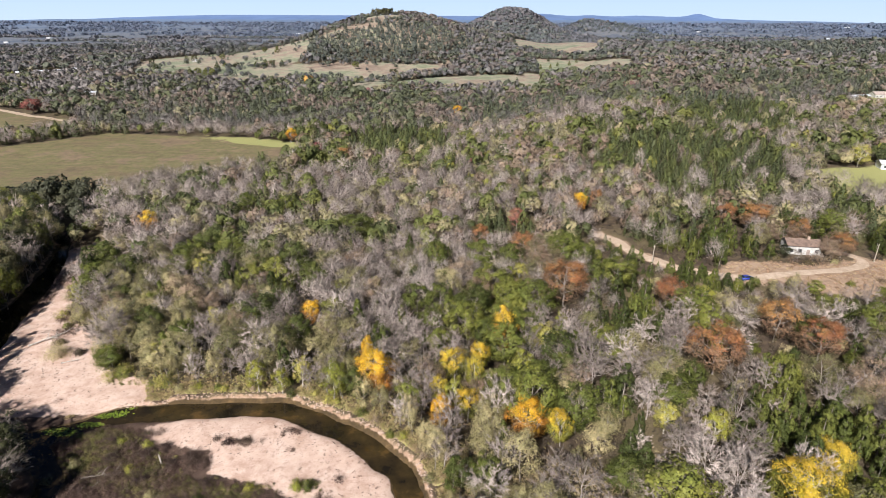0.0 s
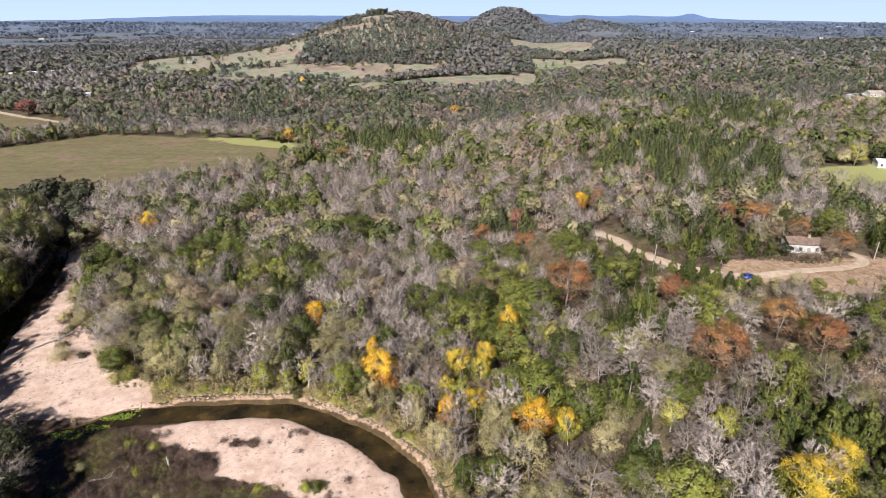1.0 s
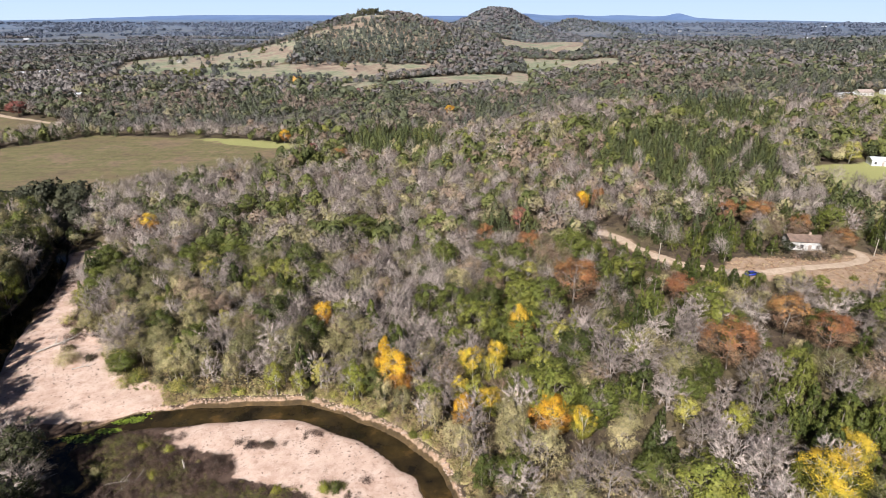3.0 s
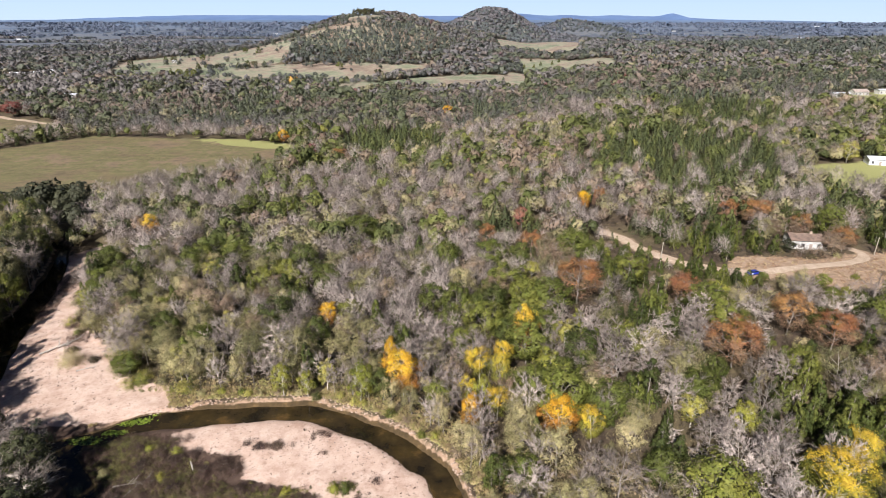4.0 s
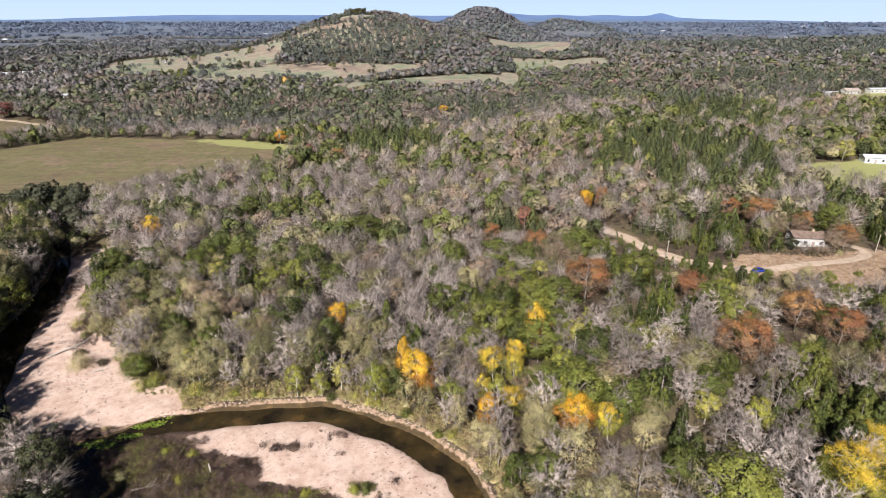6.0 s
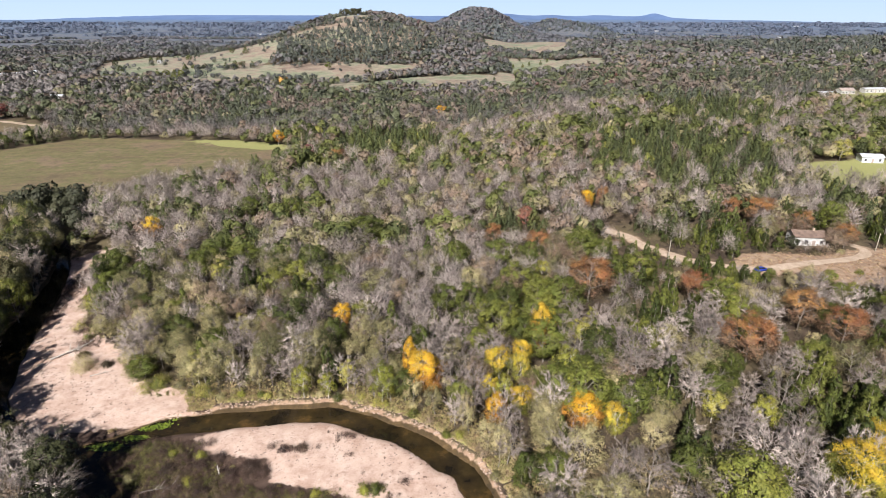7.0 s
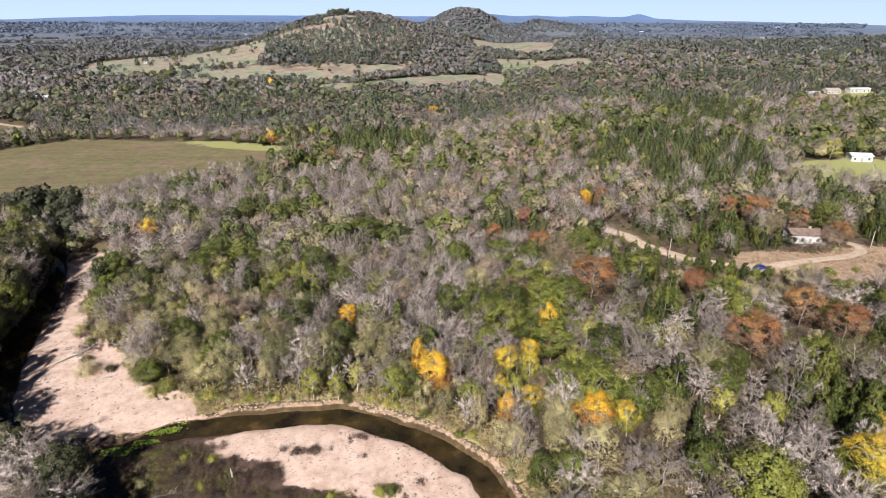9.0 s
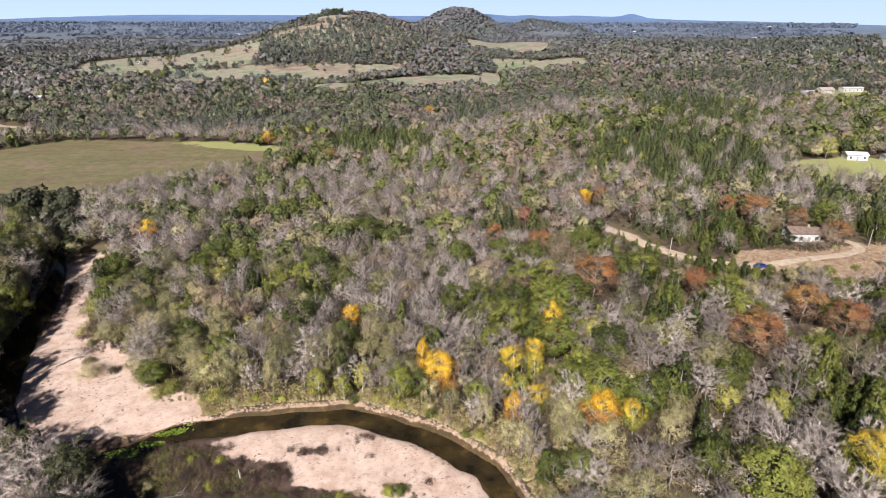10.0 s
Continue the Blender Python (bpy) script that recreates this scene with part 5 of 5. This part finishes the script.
def log(x, y, turn, long, thick, forks, label, rise=3.0):
    """A bleached fallen trunk with broken limbs."""
    trunk = Shoots()
    k = 6
    pts = np.column_stack([np.linspace(0, long, k), np.cumsum(rng.normal(size=k) * 0.06 * long / k), thick + np.linspace(0, long * math.tan(radians(rise)), k)])
    trunk.tube(pts, np.linspace(thick, thick * 0.35, k), 7)
    root = tagged(new("fallen_log"), label, "log", "driftwood")
    root.matrix_basis = pose(x, y, ground_at(x, y) - 0.05, 0, 0, turn)
    part("trunk", trunk.mesh("trunk"), DRIFT, root)
    for i in range(forks):
        limb = Shoots()
        f = 0.35 + 0.55 * (i + rng.uniform(0, 0.6)) / forks
        p = np.array([np.interp(f, np.linspace(0, 1, k), pts[:, j]) for j in range(3)])
        w = np.array([0.5, rng.choice([-1, 1]) * rng.uniform(0.4, 0.8), rng.uniform(0.1, 0.6)]) * long * rng.uniform(0.2, 0.36)
        limb.tube([p, p + w * 0.5 + rng.normal(size=3) * 0.06, p + w], thick * np.array([0.5, 0.34, 0.1]), 5)
        part("limb", limb.mesh("limb"), DRIFT, root)
    return root


log(-69.6, 88.9, 8, 7.5, 0.16, 4, "bleached fallen trunk lying in dry brush")
log(-67.5, 90.6, -12, 5.5, 0.12, 3, "thin bleached log lying in dry brush")
log(-66.4, 86.2, 62, 4.0, 0.12, 2, "short bleached log in dry brush")
log(-110.5, 137.5, 48, 8.5, 0.26, 4, "grey driftwood trunk stranded on sand")
log(-106.0, 141.5, 70, 6.0, 0.2, 3, "grey driftwood stranded on sand")
log(-97.0, 129.2, 20, 4.5, 0.14, 2, "grey driftwood beside a bush")
stub = Shoots()
stub.tube([(0, 0, 0), (0.05, 0.02, 0.9), (0.02, 0.1, 1.8), (0.14, 0.05, 2.6)], [0.2, 0.16, 0.13, 0.05], 8)
stump = tagged(new("dead_stump"), "upright bleached dead stump in dark brush", "stump")
stump.matrix_basis = pose(-55.9, 92.9, ground_at(-55.9, 92.9) - 0.1, 6, -4, 0)
part("trunk", stub.mesh("trunk"), DRIFT, stump)
snag = Shoots()
snag.tube([(0.03, 0, 1.1), (0.4, -0.15, 1.6), (0.55, -0.2, 2.1)], [0.07, 0.05, 0.02], 5)
part("limb", snag.mesh("limb"), DRIFT, stump)

# stones along the cut bank
STONE = surface("bank_stone", (0.30, 0.21, 0.16), (0.52, 0.40, 0.32), 1.5, 0.9, 0.02, fine=9)
bm = bmesh.new()
bmesh.ops.create_icosphere(bm, subdivisions=1, radius=1)
iv, itri = np.array([q.co[:] for q in bm.verts]), np.array([[w.index for w in q.verts] for q in bm.faces])
bm.free()
n = 420
j = rng.integers(11, 20, n)
f = rng.uniform(0, 1, n)
bx, by = c[j, 0] + (c[j + 1, 0] - c[j, 0]) * f, c[j, 1] + (c[j + 1, 1] - c[j, 1]) * f
dx, dy = c[j + 1, 0] - c[j, 0], c[j + 1, 1] - c[j, 1]
ln = np.hypot(dx, dy)
off = c[j, 2] + 0.4 + rng.uniform(0, 1.8, n)
x, y = bx - dy / ln * off, by + dx / ln * off
size = rng.uniform(0.08, 0.34, n)
allv = (iv[None] * (1 + 0.22 * rng.normal(size=(n, len(iv), 1))) * np.stack([size, size * 0.8, size * 0.6], -1)[:, None]) + np.column_stack([x, y, ground_height(x, y)])[:, None]
me = poly_mesh("bank_stones", allv.reshape(-1, 3), (itri[None] + (np.arange(n) * len(iv))[:, None, None]).reshape(-1, 3))
me.materials.append(STONE)
tagged(new("bank_stones", me), "reddish stones along the cut bank", "stones", kind="stuff")

# cobbles strewn over the bars
x, y = in_patches(2600, [(-40, 97, 24, 11), (-20, 90, 9, 11), (-92, 120, 16, 10), (-108, 140, 10, 18), (-121, 180, 6, 24)])
keep = (np.maximum(inside(x, y, BAR), inside(x, y, BEACH)) > 0.3) & (in_water(x, y) < -0.3) & (wavy(x, y, 5, 4) + 0.5 * wavy(x, y, 2, 1) > 0.1)
x, y = x[keep], y[keep]
n = len(x)
size = 0.07 + 0.16 * rng.uniform(0, 1, n) ** 2.5
allv = (iv[None] * (1 + 0.2 * rng.normal(size=(n, len(iv), 1))) * np.stack([size, size * 0.85, size * 0.55], -1)[:, None]) + np.column_stack([x, y, ground_height(x, y)])[:, None]
me = poly_mesh("cobbles", allv.reshape(-1, 3), (itri[None] + (np.arange(n) * len(iv))[:, None, None]).reshape(-1, 3))
me.materials.append(surface("bar_cobble", (0.16, 0.115, 0.095), (0.42, 0.32, 0.27), 0.9, 0.9, 0.02, fine=7))
tagged(new("cobbles", me), "small brown cobbles strewn over pale gravel", "stones", kind="stuff")


# ---- grey trees at the near edge of the low ground ----
for i, (x, y) in enumerate(((-99, 96), (-93, 94), (-86.5, 93), (-83, 89.5), (-95, 87), (-88, 84.5), (-103, 90), (-81, 85), (-79.5, 77), (-107, 98.5), (-113, 104), (-85, 79), (-98, 81), (-109, 92), (-90, 77), (-102, 98.5), (-92, 89.5), (-85, 74), (-96, 97.5), (-105, 84), (-90, 94.5), (-80, 82))):
    plant(("bare", "bare", "bare", "dark", "bare")[i % 5], x, y, float(rng.uniform(10.5, 14.0)), float(rng.uniform(7.5, 9.5)), "tall grey twiggy tree beside the backwater")
# dry grass and brush in the meadow
n = 1500
x, y = rng.uniform(84, 156, n), rng.uniform(144, 174, n)
keep = (inside(x, y, MEADOW) > -1) & (along(x, y, LANE) < -0.6)
s = rng.uniform(0.5, 1.2, int(keep.sum()))
grown = brush_arrays(x[keep], y[keep], 0.45 * s, 1.5 * s, 22, 0.2)
me = woods("meadow_grass", "", [grown])
me.materials.append(foliage("dry_meadow", (0.27, 0.17, 0.11), (0.40, 0.27, 0.17), (0.44, 0.34, 0.20), False, 0.2))
tagged(new("meadow_grass", me), "reddish dry grass beside the lane", "grass", kind="stuff")
for x, y, tall, wide, kind in ((112, 171.5, 1.6, 4.5, "brown"), (116, 170, 1.5, 4.2, "brush"), (120.5, 169.5, 1.6, 4.0, "brown"), (107.5, 173.5, 2.4, 4.0, "brush"), (124.5, 170.0, 1.8, 3.4, "olive"), (120, 155, 1.6, 3.0, "green"), (131, 157, 1.8, 4.0, "brown"), (138, 160, 1.8, 4.5, "brown"), (98, 156.5, 1.4, 3.0, "brush")):
    bush("bush", x, y, tall, wide, LEAF[kind], "twiggy bush in the dry meadow")


# ---- trees in the pastures and on the hilltop ----
for x, y in ((-124, 1222), (-118, 1226), (-111, 1222), (-104, 1225), (-97, 1222), (-114, 1231), (-102, 1232), (-90, 1226)):
    plant("dark", x, y, float(rng.uniform(11.5, 14)), float(rng.uniform(9, 11)), "dark broad tree on the hill's bare top")
for x, y in ((-312, 874), (-300, 878), (-286, 880), (-262, 892), (-250, 894), (-240, 896), (-436, 946), (-390, 996), (-227, 903), (-115, 864), (-330, 820), (-318, 815), (-306, 812), (-296, 808), (-410, 900), (-60, 820), (-300, 1080), (-270, 1050), (-350, 1010), (-420, 1040)):
    plant(("green", "dark", "cedar")[int(rng.integers(3))], x, y, float(rng.uniform(9, 12)), float(rng.uniform(9, 13)), "lone tree in a dry pasture")
for x, y in ((150, 900), (165, 905), (180, 930), (200, 940), (215, 960), (175, 980), (230, 1000), (140, 950)):
    plant("cedar", x, y, 7.0, 5.0, "lone cedar in an upland pasture")


# ---- buildings ----
WHITE = surface("white_siding", (0.34, 0.33, 0.31), (0.66, 0.65, 0.62), 0.8, 0.7, 0.0, fine=2.5)
TIN = surface("white_tin", (0.46, 0.48, 0.51), (0.68, 0.70, 0.73), 0.5, 0.45, 0.0, 0.2)
RUSTED = surface("weathered_roof", (0.24, 0.18, 0.15), (0.46, 0.40, 0.36), 0.9, 0.8, 0.0, fine=4)
OLD_ROOF = surface("rusty_brown_roof", (0.10, 0.07, 0.055), (0.26, 0.18, 0.14), 0.9, 0.85, 0.0, fine=3)
GREY_ROOF = surface("grey_shingle", (0.14, 0.14, 0.15), (0.28, 0.28, 0.29), 0.9, 0.85, 0.0, fine=5)
DARK = surface("dark_opening", (0.02, 0.02, 0.022), (0.05, 0.05, 0.055), 2, 0.3)


def building(name, x, y, turn, long, deep, tall, pitch, wall_mat, roof_mat, label, category, openings=3, chimney=False):
    """A gabled building: walls, two roof slopes, a door and windows set into the walls."""
    root = tagged(new(name), label, category)
    z = min(ground_at(x + a, y + b) for a in (-long / 2, long / 2) for b in (-deep / 2, deep / 2))
    root.matrix_basis = pose(x, y, z - 0.1, 0, 0, turn)
    a, b, top, ridge = long / 2, deep / 2, tall, tall + deep / 2 * math.tan(radians(pitch))
    v = [(-a, -b, 0), (a, -b, 0), (a, b, 0), (-a, b, 0), (-a, -b, top), (a, -b, top), (a, b, top), (-a, b, top), (-a, 0, ridge), (a, 0, ridge)]
    me = bpy.data.meshes.new("wall")
    me.from_pydata(v, [], [(0, 1, 5, 4), (2, 3, 7, 6), (1, 2, 6, 9, 5), (3, 0, 4, 8, 7)])
    part("wall", me, wall_mat, root)
    for s in (-1, 1):
        bm = bmesh.new()
        e, drop = 0.45, 0.45 * math.tan(radians(pitch))
        lo, hi = (s * (b + e), top - drop + 0.02), (0, ridge + 0.02)
        w = [bm.verts.new((q, yy, zz + h)) for h in (0, 0.12) for q, (yy, zz) in ((-a - e, lo), (a + e, lo), (a + e, hi), (-a - e, hi))]
        for q in ((0, 1, 2, 3), (7, 6, 5, 4), (0, 4, 5, 1), (1, 5, 6, 2), (2, 6, 7, 3), (3, 7, 4, 0)):
            bm.faces.new([w[i] for i in q])
        part("roof", done("roof", bm), roof_mat, root)
    for i in range(openings):
        px = -a + long * (i + 0.5) / openings
        tall_door = i == openings // 2
        bm = bmesh.new()
        box(bm, px - 0.5, -b - 0.04, 0.1 if tall_door else 0.9, px + 0.5, -b + 0.1, min(2.1, tall - 0.25))
        part("door" if tall_door else "window", done("door", bm), DARK if not tall_door else RUSTED, root)
    if chimney:
        bm = bmesh.new()
        box(bm, a * 0.3, -0.4, ridge - 1.0, a * 0.3 + 0.7, 0.3, ridge + 0.9, 0.03)
        part("chimney", done("chimney", bm), STONE, root)
    return root


for x, y, tall, wide, kind in ((120.5, 170.5, 2.6, 3.6, "brown"), (113.0, 171.0, 4.4, 4.2, "bare"), (117.0, 170.0, 3.4, 3.8, "brown"), (119.5, 171.5, 3.6, 3.6, "bare"), (124.0, 172.0, 6.0, 5.4, "brown"), (115.5, 185.0, 8.5, 8.5, "brown"), (109.5, 173.5, 5.0, 4.6, "dark"), (124.5, 175.0, 6.5, 6.5, "brown"), (127.5, 178.0, 7.5, 7.5, "brown"), (121, 186, 8, 8, "brown"), (112, 186, 8, 7, "brown")):
    plant(kind, x, y, tall, wide)
building("old_house", 118.6, 179.5, -10, 10.0, 6.5, 3.3, 22, WHITE, OLD_ROOF, "abandoned white house with a weathered roof behind bare trees", "house", 4, True)
plant("lime", 205.5, 283.0, 11, 11.5)
building("metal_shed", 219.0, 279.5, -14, 10.0, 6.5, 3.0, 18, TIN, TIN, "white metal shed at a green field's edge", "shed", 3)
building("small_shed", 236.0, 276.0, -10, 7.0, 5.0, 2.6, 18, TIN, GREY_ROOF, "small white shed beside a larger one", "shed", 2)
building("mobile_home", 331.0, 474.0, 12, 17.0, 6.0, 3.2, 14, WHITE, TIN, "long white home in a clearing", "house", 4)
building("farmhouse", 356.0, 486.0, 0, 12.0, 8.0, 3.0, 26, WHITE, RUSTED, "tan-roofed house in a clearing", "house", 4)
building("mobile_home", 387.0, 494.0, 4, 20.0, 6.0, 3.4, 14, WHITE, TIN, "long white home at the wood's edge", "house", 5)
building("farm_shed", -363.0, 636.0, 8, 13.0, 7.0, 3.4, 16, WHITE, TIN, "white farm shed among autumn trees", "shed", 3)
plant("red", -345, 514, 13, 17, "broad dull crimson tree beside a farm road")
building("barn", -557.0, 800.0, 20, 16.0, 9.0, 4.0, 24, WHITE, GREY_ROOF, "white barn with a grey roof", "barn", 3)
for i, (x, y, turn, long) in enumerate(((-548, 856, 10, 18), (-530, 868, -12, 14), (-518, 892, 14, 16), (-500, 905, 5, 12), (-565, 838, 30, 12), (-410, 905, 0, 6), (-395, 1010, 10, 7))):
    building("farm_building", x, y, turn, long, 8.0, 3.4, 18, WHITE, TIN, "pale farm building beside a pasture", "farm building", 3)
for x, y, long, deep in ((-1090, 2700, 46, 18), (-1414, 2300, 18, 9), (-1300, 1900, 14, 8), (1045, 2600, 16, 8), (1095, 2640, 12, 7), (1331, 3200, 20, 10), (2347, 3600, 26, 12), (-760, 2500, 16, 8), (-640, 2900, 20, 9), (-900, 2100, 14, 8), (-480, 2350, 14, 8), (1500, 2400, 14, 8), (1250, 2900, 16, 8)):
    building("far_building", x, y, 5, long, deep, 4.5, 10, TIN, GREY_ROOF, "large white building far off on the plain", "building", 5)

WOOD = surface("pole_wood", (0.30, 0.25, 0.20), (0.50, 0.45, 0.38), 2.0, 0.9, 0.0, fine=10)
for x, y, tall, lean in ((67.3, 172.3, 8.6, 1.5), (137.6, 171.0, 6.4, 1.5)):
    pole, arm = Shoots(), Shoots()
    pole.tube([(0, 0, 0), (0, 0, tall * 0.5), (0, 0, tall)], [0.17, 0.14, 0.11], 8)
    arm.tube([(-0.5, 0.14, tall - 0.5), (0.5, 0.14, tall - 0.5)], [0.06, 0.06], 4)
    root = tagged(new("utility_pole"), "plain wooden utility pole beside the dirt lane", "utility pole", "poles along the lane")
    root.matrix_basis = pose(x, y, ground_at(x, y) - 0.2, 0, lean, 15)
    part("post", pole.mesh("post"), WOOD, root)
    part("crossarm", arm.mesh("crossarm"), WOOD, root)


# ---- the parked car ----
def paint(name, color, rough, metal=0.0):
    mat, n, l = nodes_of(name)
    p = n["Principled BSDF"]
    p.inputs["Roughness"].default_value, p.inputs["Metallic"].default_value = rough, metal
    l.new(ramp_node(n, l, noise_node(n, l, 3, 4, 0.6, world_place(n)), [(0.3, tuple(q * 0.75 for q in color)), (0.7, color)]), p.inputs["Base Color"])
    return mat


BLUE, GLASS, RUBBER, RIM = paint("blue_paint", (0.015, 0.035, 0.30), 0.3), paint("dark_glass", (0.02, 0.025, 0.03), 0.1), paint("rubber", (0.025, 0.025, 0.025), 0.8), paint("wheel_metal", (0.45, 0.45, 0.46), 0.35, 0.8)
car = tagged(new("car"), "small dark blue car parked beside the dirt lane", "car")
car.matrix_basis = pose(91.9, 160.3, ground_at(91.9, 160.3) + 0.05, 0, 0, 14)


def hull(name, profile, half, pinch):
    """A body from its side outline, narrowed towards the top."""
    bm = bmesh.new()
    top = max(z for _, z in profile)
    low = min(z for _, z in profile)
    rings = []
    for s in (-1, 1):
        rings.append([bm.verts.new((px, s * half * (1 - pinch * (pz - low) / (top - low)), pz)) for px, pz in profile])
    k = len(profile)
    for i in range(k):
        bm.faces.new((rings[0][i], rings[0][(i + 1) % k], rings[1][(i + 1) % k], rings[1][i]))
    bm.faces.new(rings[0])
    bm.faces.new(rings[1][::-1])
    bmesh.ops.bevel(bm, geom=list(bm.edges), offset=0.05, segments=2, affect="EDGES")
    return done(name, bm, True)


body = part("body", hull("body", [(-2.2, 0.35), (2.2, 0.35), (2.25, 0.7), (1.2, 0.92), (-1.9, 1.0), (-2.25, 0.85)], 0.88, 0.08), BLUE, car)
part("windows", hull("windows", [(-1.75, 0.96), (1.15, 0.9), (0.55, 1.36), (-1.3, 1.4)], 0.78, 0.16), GLASS, body, "dark glass windows")
part("roof", hull("roof", [(-1.25, 1.39), (0.5, 1.36), (0.42, 1.45), (-1.1, 1.47)], 0.64, 0.1), BLUE, body)
for wx in (-1.35, 1.4):
    for wy in (-0.82, 0.82):
        wheel = new("wheel")
        wheel.parent, wheel.location = car, (wx, wy, 0.33)
        tyre, rim = Shoots(), Shoots()
        tyre.tube([(0, -0.11, 0), (0, -0.1, 0), (0, 0.1, 0), (0, 0.11, 0)], [0.2, 0.33, 0.33, 0.2], 16)
        rim.tube([(0, -0.12, 0), (0, -0.115, 0), (0, 0.115, 0), (0, 0.12, 0)], [0.01, 0.2, 0.2, 0.01], 12)
        part("tyre", tyre.mesh("tyre"), RUBBER, wheel)
        part("rim", rim.mesh("rim"), RIM, wheel)
for s in (-1, 1):
    bm = bmesh.new()
    box(bm, 2.16, s * 0.62 - 0.16, 0.62, 2.27, s * 0.62 + 0.16, 0.74, 0.02)
    part("headlight", done("headlight", bm), RIM, body, "clear headlight")

for name in UNUSED:
    ob = bpy.data.objects[name]
    for o in (*ob.children_recursive, ob):
        bpy.data.objects.remove(o)
